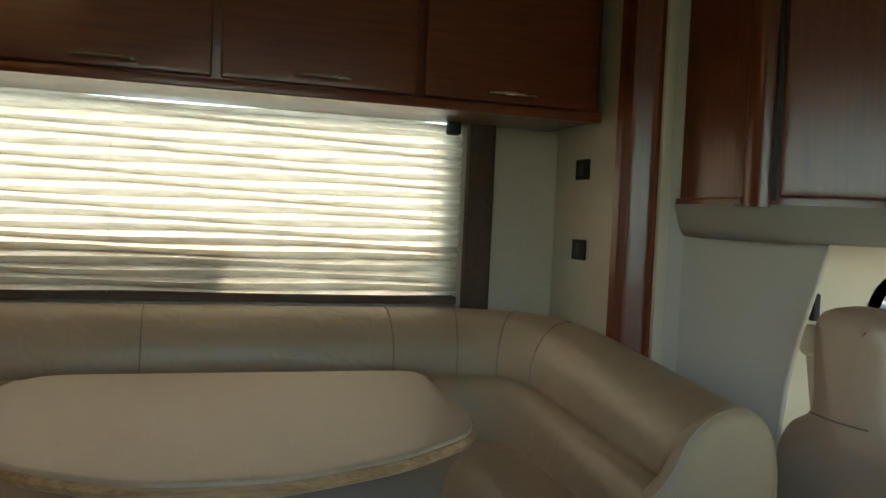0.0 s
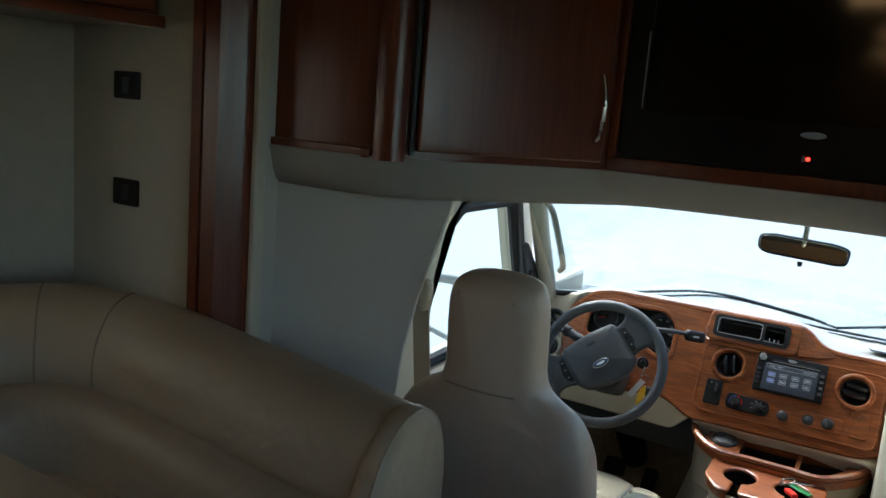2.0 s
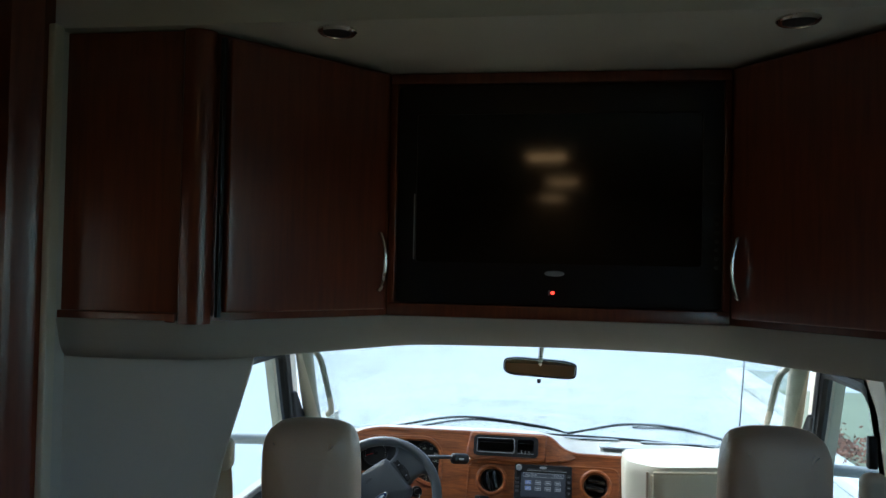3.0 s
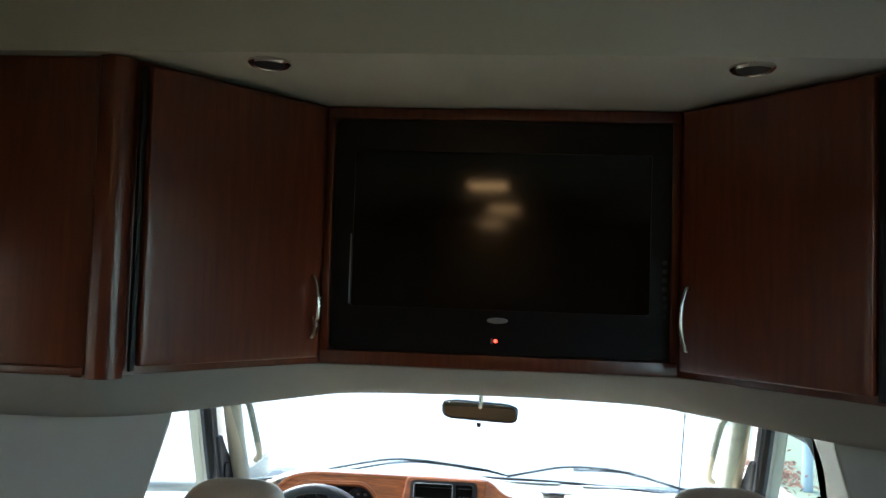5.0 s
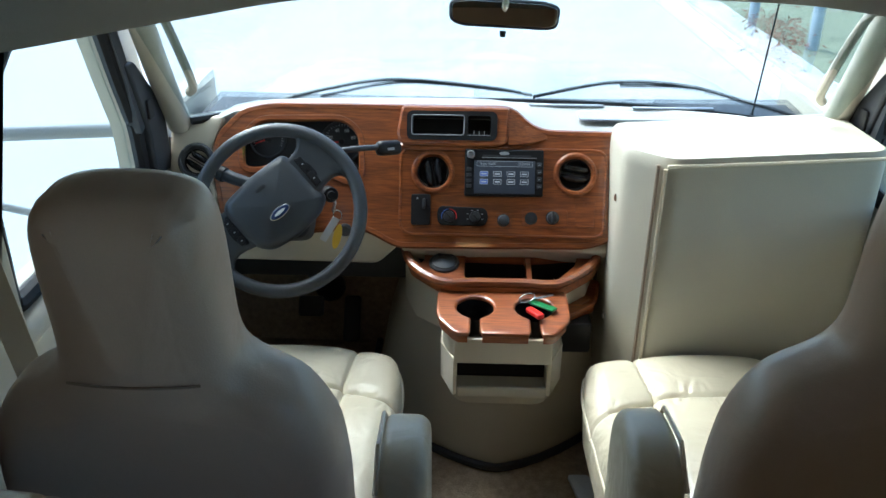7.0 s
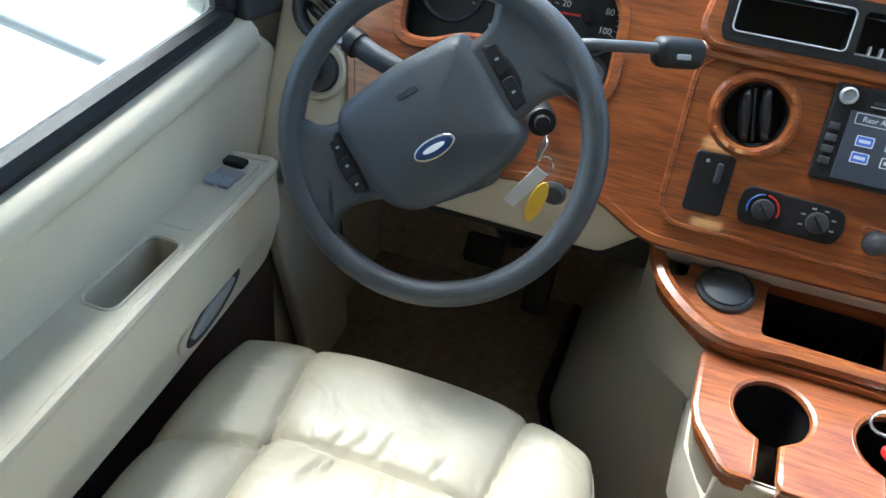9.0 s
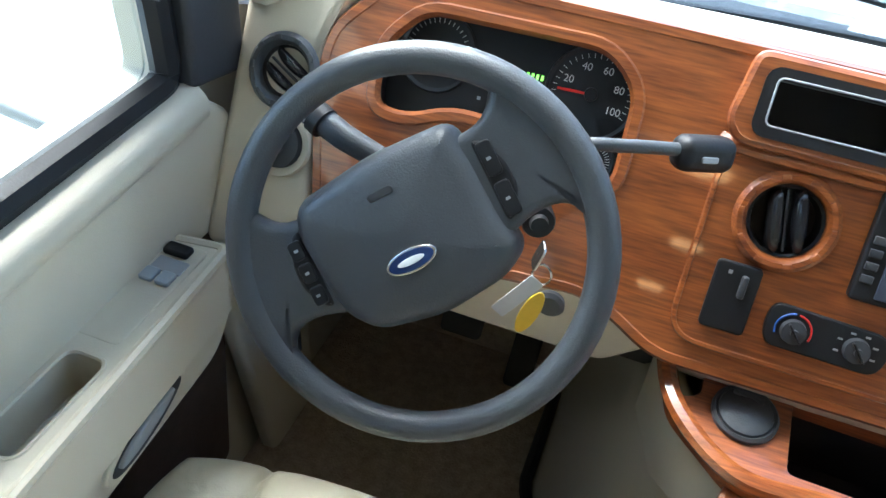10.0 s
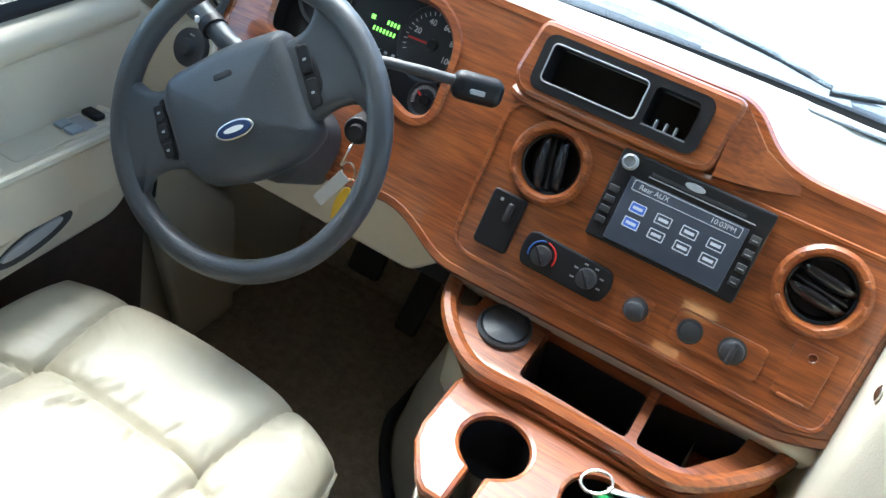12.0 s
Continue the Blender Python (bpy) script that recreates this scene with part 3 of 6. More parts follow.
def tree(x, y, h, seed):
    rng = random.Random(seed)
    t = thing("tree", (x, y, -0.8), "leafy green roadside tree", "tree", "trees beyond the lot")
    bm = tube([(x, y, -0.8), (x + 0.1, y, h * 0.3), (x - 0.1, y + 0.1, h * 0.75)], lambda q: 0.22 * (1 - 0.75 * q), 8)
    for k in range(6):
        a = rng.uniform(0, 6.28)
        z = h * rng.uniform(0.25, 0.5)
        tube([(x, y, z), (x + math.cos(a) * h * 0.2, y + math.sin(a) * h * 0.2, z + h * 0.18)], lambda q: 0.08 * (1 - 0.8 * q), 6, bm)
    part("trunk", bm, M_BARK, t)
    verts, faces = [], []
    for c in range(26):
        a, rr = rng.uniform(0, 6.28), h * 0.3 * math.sqrt(rng.random())
        c0 = Vector((x + math.cos(a) * rr, y + math.sin(a) * rr, h * rng.uniform(0.35, 0.92)))
        for k in range(70):
            p = c0 + Vector((rng.gauss(0, 1), rng.gauss(0, 1), rng.gauss(0, 0.8))) * h * 0.055
            u = Vector((rng.gauss(0, 1), rng.gauss(0, 1), rng.gauss(0, 1))).normalized() * 0.16
            w = u.orthogonal().normalized() * 0.09
            i = len(verts)
            verts += [p - u, p + w, p + u, p - w]
            faces.append((i, i + 1, i + 2, i + 3))
    me = bpy.data.meshes.new("crown")
    me.from_pydata(verts, [], faces)
    me.materials.append(M_LEAF)
    bm = bmesh.new()
    bm.from_mesh(me)
    part("crown", bm, M_LEAF, t)


for k, (x, y, h) in enumerate(((-22, 14, 7), (-26, 21, 9), (-19, 26, 8), (-30, 10, 8), (-12, 40, 9), (-24, 3, 8), (-4, 52, 9), (8, 48, 8), (20, 40, 9), (16, 24, 7))):
    tree(x, y, h, k)


def parked_truck(x, y, a):
    m = Matrix.Translation((x, y, -0.8)) @ Matrix.Rotation(radians(a), 4, "Z")
    t = thing("parked_pickup", (x, y, -0.8), "dark pickup truck parked across the lot", "car")
    prof = rounded([(-2.6, 0.45), (2.5, 0.45), (2.55, 0.95), (1.3, 1.1), (0.7, 1.7), (-0.7, 1.72), (-0.9, 1.1), (-2.6, 1.08)], 0.12)
    part("body", puff(prof, 1.8, 0.12), M_DARK, t, m=m @ frame_at((0, 0.9, 0), (1, 0, 0), (0, 0, 1)))
    for wx in (-1.6, 1.55):
        for wy in (-0.85, 0.85):
            w = part("wheel", lathe([(0.2, -0.11), (0.36, -0.1), (0.38, 0), (0.36, 0.1), (0.2, 0.11)], 20), M_BLACK, t, m=m @ Matrix.Translation((wx, wy, 0.38)) @ Matrix.Rotation(radians(90), 4, "X"))
    part("bumper", box(-2.75, -2.55, -0.85, 0.85, 0.45, 0.7, 0.03), M_CHROME, t, m=m)


parked_truck(-14, 12.5, 115)

hood = thing("van_bonnet", (0, 0.7, 0.5), "white van bonnet and cowl below the windscreen", "car bonnet")
rr_ = []
for i in range(11):
    t = i / 10
    y = 0.26 + t * 0.95
    z = 0.80 - 0.05 * t - 0.22 * max(0, t - 0.7) ** 1.3
    rr_.append([(0.86 * u, y - 0.16 * abs(u) ** 2.5, z - 0.10 * abs(u) ** 4 + 0.02 * math.cos(u * 9)) for u in [k / 12 - 1 for k in range(25)]])
bm = rings_mesh(rr_, False, False, False)
bmesh.ops.solidify(bm, geom=bm.faces, thickness=0.02)
part("panel", bm, M_PAINT, hood)
bm = rings_mesh([[(0.84 * u, 0.225 - 0.2 * abs(u) ** 2.5 + dy, 0.835 + dz) for u in [k / 12 - 1 for k in range(25)]] for dy, dz in ((0, -0.03), (0.05, -0.04), (0.06, -0.09))], False, False, False)
bmesh.ops.solidify(bm, geom=bm.faces, thickness=0.01)
part("cowl_grille", bm, M_GREY, hood, "grey cowl grille")
for pts in ([(-0.62, 0.15, 0.845), (-0.50, 0.20, 0.872), (-0.29, 0.22, 0.905), (-0.05, 0.24, 0.885), (0.05, 0.26, 0.865)], [(0.08, 0.24, 0.862), (0.27, 0.22, 0.905), (0.45, 0.20, 0.905), (0.60, 0.15, 0.88), (0.70, 0.10, 0.862)]):
    w = thing("windscreen_wiper", pts[0], "black windscreen wiper at the foot of the glass", "wiper", "windscreen wipers")
    part("arm", tube(spline(pts, 6), 0.0042, 6), M_BLACK, w)
    q = [Vector(p) + Vector((0.03, 0.02, -0.012)) for p in pts]
    part("blade", tube(spline(q[1:], 6), 0.0035, 6), M_BLACK, w)
ant = thing("radio_antenna", (0.66, 0.28, 0.80), "thin black whip antenna on the bonnet", "antenna")
part("whip", tube([(0.66, 0.28, 0.78), (0.69, 0.24, 1.5)], 0.0022, 6), M_BLACK, ant)
part("base", lathe([(0.014, 0), (0.012, 0.02), (0.004, 0.035)], 12), M_BLACK, ant, m=Matrix.Translation((0.66, 0.28, 0.775)))
for s in (-1, 1):
    om = thing("door_mirror", (s * 1.0, -0.05, 0.7), "grey tubular arm and black housing of the door mirror", "car mirror", "door mirrors")
    part("arm", tube([(s * 0.86, -0.02, 0.845), (s * 1.25, -0.12, 0.855)], 0.018, 10), M_GREY, om)
    part("arm", tube([(s * 0.88, -0.05, 0.58), (s * 1.25, -0.12, 0.70)], 0.010, 10), M_GREY, om)
    part("housing", puff(rrect(0.2, 0.36, 0.05), 0.09, 0.03), M_DARK, om, m=frame_at((s * 1.33, -0.10, 0.87), (1, 0, 0), (0, 0, 1)))

# ---- cab-over cabinets ----


def handle(m, parent, length=0.135, rise=0.026):
    """A bowed bar pull along y of m."""
    pts = spline([(0, -length / 2, 0), (0, -length * 0.46, rise * 0.4), (0, -length * 0.2, rise * 0.92), (0, 0, rise), (0, length * 0.2, rise * 0.92), (0, length * 0.46, rise * 0.4), (0, length / 2, 0)], 5)
    return part("handle", tube(pts, 0.0045, 8), M_CHROME, parent, "bowed steel pull handle", m=m)


def corner_cabinet(s):
    fx = lambda x: x if s < 0 else 0.066 - x
    cab = thing("corner_cabinet", (fx(-0.7), -0.9, 1.318), "dark cherry corner cabinet beside the television, door shut", "cabinet", "cab-over corner cabinets")
    z0, z1 = 1.318, 1.914
    A, Bq = Vector((-0.639, -1.102, 0)), Vector((-0.375, -0.765, 0))
    # body: a prism behind the faces
    plan = [(-1.04, -1.125), (-0.69, -1.125), (-0.67, -1.112), (-0.642, -1.085), (-0.372, -0.738), (-0.365, -0.42), (-1.04, -0.42)]
    part("body", rings_mesh([[(fx(x), y, z) for x, y in plan] for z in (z0 + 0.004, z1)]), M_CHERRY, cab)
    # rounded stile
    st = [(-0.714, -1.128), (-0.708, -1.137), (-0.69, -1.141), (-0.672, -1.137), (-0.658, -1.124), (-0.652, -1.108), (-0.66, -1.10), (-0.71, -1.118)]
    part("stile", rings_mesh([[(fx(x), y, z) for x, y in st] for z in (z0 - 0.002, z1)]), M_CHERRY, cab)
    # side panel, framed
    ym = -1.128
    bm = box(min(fx(-1.0), fx(-0.98)), max(fx(-1.0), fx(-0.98)), ym - 0.010, ym + 0.01, z0, z1, 0.003)
    box(min(fx(-1.0), fx(-0.715)), max(fx(-1.0), fx(-0.715)), ym - 0.010, ym + 0.01, z0, z0 + 0.02, 0.003, bm)
    part("side_frame", bm, M_CHERRY, cab)
    # door
    a, b = Vector((fx(A.x), A.y, 0)), Vector((fx(Bq.x), Bq.y, 0))
    along = (b - a).normalized() if s < 0 else (a - b).normalized()
    L = (b - a).length
    o = a if s < 0 else b
    m = frame_at((o.x, o.y, 0), along, (0, 0, 1))
    d = part("door", puff(rrect(L - 0.012, z1 - z0 - 0.035, 0.004, 2, L / 2, (z0 + z1) / 2 + 0.004), 0.02, 0.004), M_CHERRY, cab, m=m @ Matrix.Translation((0, 0, 0.002)))
    # black strip: shade of the gap between stile and door, put in as colour
    gx = -0.004 if s < 0 else L + 0.004
    part("gap_shade_strip", box(gx - 0.004, gx + 0.004, z0 + 0.012, z1 - 0.012, 0.0, 0.012), M_BLACK, cab, "black strip standing for the shade between stile and door", m=m)
    hx = L - 0.03 if s < 0 else 0.03
    handle(m @ Matrix.Translation((hx, 1.452, 0.022)), d)
    return cab


corner_cabinet(-1)
corner_cabinet(1)
tvu = thing("television_surround", (0.033, -0.7, 1.30), "dark cherry frame around the built-in television", "cabinet")
mt = frame_at((0.033, -0.735, 0), (1, 0, 0), (0, 0, 1))
part("top_rail", box(-0.369, 0.435, -0.735, -0.67, 1.888, 1.914, 0.003), M_CHERRY, tvu)
part("bottom_rail", box(-0.369, 0.435, -0.735, -0.67, 1.316, 1.353, 0.002), M_CHERRY, tvu)
for x in (-0.3605, 0.4265):
    part("stile", box(x - 0.0085, x + 0.0085, -0.735, -0.67, 1.353, 1.888, 0.002), M_CHERRY, tvu)
tv = thing("television", (0.033, -0.70, 1.352), "black flat television set in the cabinet, switched off", "television")
mtv = frame_at((0.035, -0.722, 0), (1, 0, 0), (0, 0, 1))
part("bezel", plate(rrect(0.768, 0.53, 0.012, 4, 0, 1.621), [rrect(0.676, 0.36, 0.006, 3, 0, 1.635)], 0.05), M_TVB, tv, m=mtv @ Matrix.Translation((0, 0, 0.004)))
part("screen", box(-0.345, 0.345, 1.45, 1.82, -0.045, -0.002), M_TV, tv, m=mtv)
# pale line on the left edge only, partway up the screen
part("edge_strip", box(-0.343, -0.340, 1.46, 1.62, 0.0, 0.0065), M_GREY, tv, "pale grey strip on the lower left screen edge", m=mtv)
part("badge", puff(ellipse(0.024, 0.007), 0.004, 0.002), M_GREY, tv, "silver oval badge", m=mtv @ Matrix.Translation((0, 1.432, 0.003)))
part("power_light", puff(ellipse(0.004, 0.004, 12), 0.003, 0.001), M_LED, tv, "lit red standby light", m=mtv @ Matrix.Translation((-0.003, 1.386, 0.004)))
part("sensor_window", box(-0.014, -0.009, 1.38, 1.392, 0.003, 0.0055), M_GREY, tv, m=mtv)
for k in range(7):
    part("button", puff(ellipse(0.0055, 0.0055, 14), 0.005, 0.002), M_DARK, tv, m=mtv @ Matrix.Translation((0.370, 1.455 + k * 0.02, 0.003)))

# downlights and ceiling lamps
for x in (-0.403, 0.481):
    d = thing("downlight", (x, -1.094, 1.90), "small recessed round ceiling spotlight, unlit", "ceiling light", "cab-over spotlights")
    part("ring", lathe([(0.030, 0.0), (0.036, -0.004), (0.040, 0.0), (0.040, 0.004)], 24), M_CHROME, d, m=Matrix.Translation((x, -1.094, 1.9125)))
    part("lens", lathe([(0.0, -0.002), (0.028, -0.003), (0.028, 0.004)], 24), M_DARK, d, m=Matrix.Translation((x, -1.094, 1.9125)))
for x, y in ((-0.047, -2.92), (0.03, -4.1), (-0.06, -5.3)):
    d = thing("ceiling_lamp", (x, y, 2.0), "lit warm rectangular ceiling lamp", "ceiling light", "lit coach ceiling lamps")
    part("base", box(x - 0.11, x + 0.11, y - 0.07, y + 0.07, 2.023, 2.043, 0.005), M_PLASTIC, d)
    part("diffuser", box(x - 0.095, x + 0.095, y - 0.055, y + 0.055, 2.003, 2.023, 0.006), M_LAMP, d, "glowing warm lens")

# ---- dinette ----
up = thing("overhead_cabinet", (-1.32, -2.3, 1.545), "dark cherry overhead cabinet above the dinette window", "cabinet")
part("body", box(-1.487, -1.172, -3.43, -1.27, 1.545, 1.955, 0.003), M_CHERRY_Y, up)
part("light_rail", box(-1.182, -1.150, -3.43, -1.268, 1.54, 1.565, 0.004), M_CHERRY_Y, up)
mu = frame_at((-1.172, 0, 0), (0, 1, 0), (0, 0, 1))
for yc in (-3.09, -2.545, -2.04, -1.535):
    w = 0.49
    d = part("door", puff(rrect(w - 0.006, 0.372, 0.006, 3, yc, 1.756), 0.02, 0.005), M_CHERRY_Y, up, m=mu)
    handle(mu @ Matrix.Translation((yc, 1.592, 0.02)) @ Matrix.Rotation(radians(90), 4, "Z"), d)

for z in (1.42, 1.184):
    o = thing("wall_switch_plate", (-1.30, -1.243, z - 0.03), "small dark brown switch plate on the wall", "switch", "dinette wall plates")
    mo = frame_at((-1.30, -1.2405, z), (1, 0, 0), (0, 0, 1))
    part("plate", puff(rrect(0.084, 0.060, 0.005), 0.006, 0.002), M_BLACK, o, m=mo)
    part("rocker", puff(rrect(0.022, 0.034, 0.003), 0.004, 0.0015), M_DARK, o, m=mo @ Matrix.Translation((0, 0, 0.005)))


def sweep(path, section, ends=True, zdrop=None):
    """A section of (outward, z) pairs swept along a plan line, its ends rounded off."""
    P = [Vector((x, y, 0)) for x, y in path]
    rings = []
    k = len(P)
    cz = sum(z for _, z in section) / len(section)
    co = sum(o for o, _ in section) / len(section)
    frames = []
    for i, p in enumerate(P):
        t = (P[min(i + 1, k - 1)] - P[max(i - 1, 0)]).normalized()
        frames.append((p, Vector((t.y, -t.x, 0)), t))
    seq = [(f, 1.0, 0.0) for f in frames]
    if ends:
        for q in range(1, 6):
            a = math.pi / 2 * q / 5
            seq.append((frames[-1], 0.80 + 0.20 * math.cos(a), 0.03 * math.sin(a)))
    dist = 0
    for i, ((p, nrm, t), sc, ex) in enumerate(seq):
        dz = zdrop(min(i, k - 1) / (k - 1)) if zdrop else 0
        rings.append([p + nrm * (co + (o - co) * sc) + t * ex + Vector((0, 0, cz + (z - cz) * sc + dz * (z - 0.3))) for o, z in section])
    return rings_mesh(rings)


def bend(y_far, y_c, x_back, x_end, r, n=9):
    pts = [(x_back, y_far + (y_c - r - y_far) * i / 10) for i in range(10)]
    for i in range(n + 1):
        a = math.pi / 2 * i / n
        pts.append((x_back + r - r * math.cos(a), y_c - r + r * math.sin(a)))
    pts += [(x_back + r + (x_end - x_back - r) * i / 9, y_c) for i in range(1, 10)]
    return pts


sofa = thing("dinette_sofa", (-1.2, -2.0, 0), "tan leather curved dinette sofa with rolled backrest", "sofa")
drop = lambda q: -0.12 * max(0, q - 0.55) / 0.45
sec_up = rounded([(-0.09, 0.78), (0.118, 0.80), (0.115, 0.91), (0.055, 0.985), (-0.03, 1.0), (-0.09, 0.97)], 0.07, 5)
sec_lo = rounded([(-0.09, 0.60), (0.18, 0.60), (0.195, 0.71), (0.165, 0.825), (-0.09, 0.825)], 0.06, 5)
path = bend(-3.42, -1.325, -1.385, -0.485, 0.33)
part("backrest", sweep(path, sec_up, True, drop), M_SOFA, sofa)
part("lumbar_roll", sweep(path, sec_lo, True, drop), M_SOFA, sofa)
part("seat", sweep(bend(-3.42, -1.52, -1.20, -0.57, 0.15), rounded([(-0.2, 0.46), (0.21, 0.46), (0.22, 0.62), (0.15, 0.672), (-0.2, 0.66)], 0.05, 4)), M_SOFA, sofa)
part("plinth", sweep(bend(-3.42, -1.50, -1.20, -0.62, 0.12), [(-0.25, 0.004), (0.16, 0.004), (0.16, 0.47), (-0.25, 0.47)], False), M_SOFA, sofa)
ep = rounded([(-1.51, 0.02), (-1.222, 0.02), (-1.212, 0.80), (-1.24, 0.885), (-1.30, 0.925), (-1.37, 0.915), (-1.43, 0.865), (-1.455, 0.80), (-1.515, 0.74), (-1.525, 0.62)], 0.05)
part("end_panel", puff(ep, 0.055, 0.024), M_SOFA, sofa, "tan leather end panel", m=frame_at((-0.492, 0, 0), (0, 1, 0), (0, 0, 1)))
part("piping", tube([(-0.448, y, z) for y, z in inset(ep, 0.006)], 0.004, 6, closed=True), M_SOFA, sofa)
for y in (-1.80, -2.45, -3.05):
    part("seam", tube([(-1.385 + o, y, z) for o, z in sec_up[3:28]], 0.0025, 5), M_SEAM, sofa)
for i in (11, 14, 17):
    x, y = path[i]
    nx, ny = (path[i + 1][1] - path[i - 1][1]), -(path[i + 1][0] - path[i - 1][0])
    l = math.hypot(nx, ny)
    q = i / (len(path) - 1)
    part("seam", tube([(x + nx / l * o, y + ny / l * o, z + drop(q) * (z - 0.3)) for o, z in sec_up[3:28]], 0.0022, 5), M_SEAM, sofa)

tab = thing("dinette_table", (-0.65, -2.25, 0), "speckled tan laminate dinette table with rounded end", "table")
top_ = rounded([(-0.48, -1.845), (-0.62, -1.80), (-1.03, -1.79), (-1.05, -1.85), (-1.05, -2.63), (-0.95, -2.70), (-0.55, -2.69), (-0.40, -2.58), (-0.29, -2.40), (-0.28, -2.20), (-0.36, -2.0)], 0.06, 5)
part("tabletop", puff(top_, 0.03, 0.006), M_TABLE, tab, m=Matrix.Translation((0, 0, 0.852)))
part("edge_band", tube([(x, y, 0.866) for x, y in top_], 0.010, 6, closed=True), M_EDGE, tab, "pale wood edge band")
part("pedestal", lathe([(0.11, 0.004), (0.11, 0.012), (0.036, 0.03), (0.034, 0.82), (0.09, 0.835), (0.09, 0.851)], 24), M_CHROME, tab, "round steel pedestal leg", m=Matrix.Translation((-0.62, -2.27, 0)))

chair = thing("lounge_chair", (0.76, -1.55, 0), "tan leather lounge chair behind the passenger seat", "armchair")
cb = rounded([(0.42, 0.40), (0.98, 0.40), (0.99, 0.85), (0.94, 1.02), (0.82, 1.05), (0.60, 1.04), (0.48, 0.99), (0.41, 0.80)], 0.06)
part("backrest", puff(cb, 0.14, 0.05, 0.012), M_SOFA, chair, m=frame_at((0, -1.27, 0), (1, 0, 0), (0, 0.02, 1)))
part("seat", puff(rrect(0.54, 0.50, 0.05, 4, 0.70, -1.66), 0.16, 0.045, 0.012), M_SOFA, chair, m=Matrix.Translation((0, 0, 0.33)))
part("base", box(0.48, 0.92, -1.86, -1.42, 0.002, 0.33, 0.01), M_SOFA, chair)
part("piping", tube([(x, -1.412, z) for x, z in inset(cb, 0.012)], 0.005, 6, closed=True), M_PIPE, chair, "pale piping")

# ---- dashboard ----
# plane of the fascia: x across, y up along it, z towards the seats
DM = frame_at((0, 0, 0.8), (1, 0, 0), (0, 0.447, 0.894))


def at(u, v, w=0.0):
    return DM @ Matrix.Translation((u, v, w))


dash = thing("dashboard", (0, 0.1, 0.4), "van dashboard with glossy wood-grain fascia and pale top", "dashboard")
outer = rounded([(-0.655, -0.215), (-0.69, -0.05), (-0.685, 0.02), (-0.625, 0.083), (-0.56, 0.098), (0.015, 0.098), (0.06, 0.055), (0.10, 0.042), (0.298, 0.040), (0.30, -0.02), (0.262, -0.20), (0.20, -0.222), (-0.25, -0.228), (-0.31, -0.195), (-0.345, -0.185)], 0.025, 4)
cl = rounded([(-0.625, -0.055), (-0.628, 0.02), (-0.585, 0.068), (-0.38, 0.072), (-0.338, 0.035), (-0.335, -0.07), (-0.365, -0.085), (-0.405, -0.07), (-0.47, -0.04), (-0.53, -0.038), (-0.58, -0.06)], 0.025, 4)
vent_hole = lambda u, v, r: ellipse(r, r, 28, u, v)
bin_hole = rrect(0.205, 0.062, 0.012, 4, -0.124, 0.053)
fas = part("fascia", plate(outer, [cl, bin_hole, vent_hole(-0.167, -0.055, 0.043), vent_hole(0.167, -0.055, 0.043), rrect(0.176, 0.102, 0.003, 2, 0, -0.055)], 0.012), M_BURL, dash, "glossy reddish wood-grain fascia", m=at(0, 0, 0))
# polished rolled edges
part("fascia_edge", tube([(x, y, -0.006) for x, y in outer], 0.009, 6, closed=True), M_BURL, dash, m=DM)
part("cluster_rim", tube([(x, y, -0.004) for x, y in cl], 0.009, 6, closed=True), M_BURL, dash, m=DM)
hood_ = rounded([(-0.243, 0.100), (-0.254, 0.028), (-0.238, 0.008), (-0.02, 0.006), (0.006, 0.012), (0.012, 0.098)], 0.014, 4)
part("bin_hood", plate(inset(hood_, 0.006), [bin_hole], 0.028), M_BURL, dash, "raised glossy wood-grain hood", m=at(0, 0, 0.021))
part("hood_edge", tube([(x, y, 0.0145) for x, y in inset(hood_, 0.006)], 0.0068, 8, closed=True), M_BURL, dash, m=DM)
bm = rings_mesh([[(0.004, 0.098, -0.004), (0.004, 0.096, 0.019), (0.010, 0.010, 0.019), (0.010, 0.006, -0.004)],
                 [(0.016, 0.092, -0.004), (0.016, 0.088, 0.016), (0.030, 0.012, 0.017), (0.030, 0.008, -0.004)],
                 [(0.050, 0.062, -0.004), (0.050, 0.058, 0.007), (0.065, 0.018, 0.008), (0.065, 0.014, -0.004)],
                 [(0.098, 0.040, -0.004), (0.098, 0.038, 0.001), (0.102, 0.028, 0.001), (0.102, 0.026, -0.004)]])
part("bin_cheek", bm, M_BURL, dash, m=DM)
part("brow", tube(spline([(-0.250, 0.010, -0.004), (-0.22, 0.004, 0.006), (-0.10, 0.003, 0.006), (-0.02, 0.003, 0.005), (0.03, 0.006, 0.001), (0.06, 0.012, -0.006)], 6), 0.0075, 8), M_BURL, dash, m=DM)
part("stack_panel", plate(rounded([(-0.243, -0.012), (-0.225, 0.002), (0.225, 0.002), (0.24, -0.012), (0.236, -0.19), (0.222, -0.202), (-0.225, -0.202), (-0.243, -0.185)], 0.02), [vent_hole(-0.167, -0.055, 0.043), vent_hole(0.167, -0.055, 0.043), rrect(0.176, 0.102, 0.003, 2, 0, -0.055)], 0.006), M_BURL, dash, "raised wood-grain centre panel", m=at(0, 0, 0.005))
part("panel_edge", tube([(x, y, 0.004) for x, y in rounded([(-0.243, -0.012), (-0.225, 0.002), (0.225, 0.002), (0.24, -0.012), (0.236, -0.19), (0.222, -0.202), (-0.225, -0.202), (-0.243, -0.185)], 0.02)], 0.0035, 6, closed=True), M_BURL, dash, m=DM)
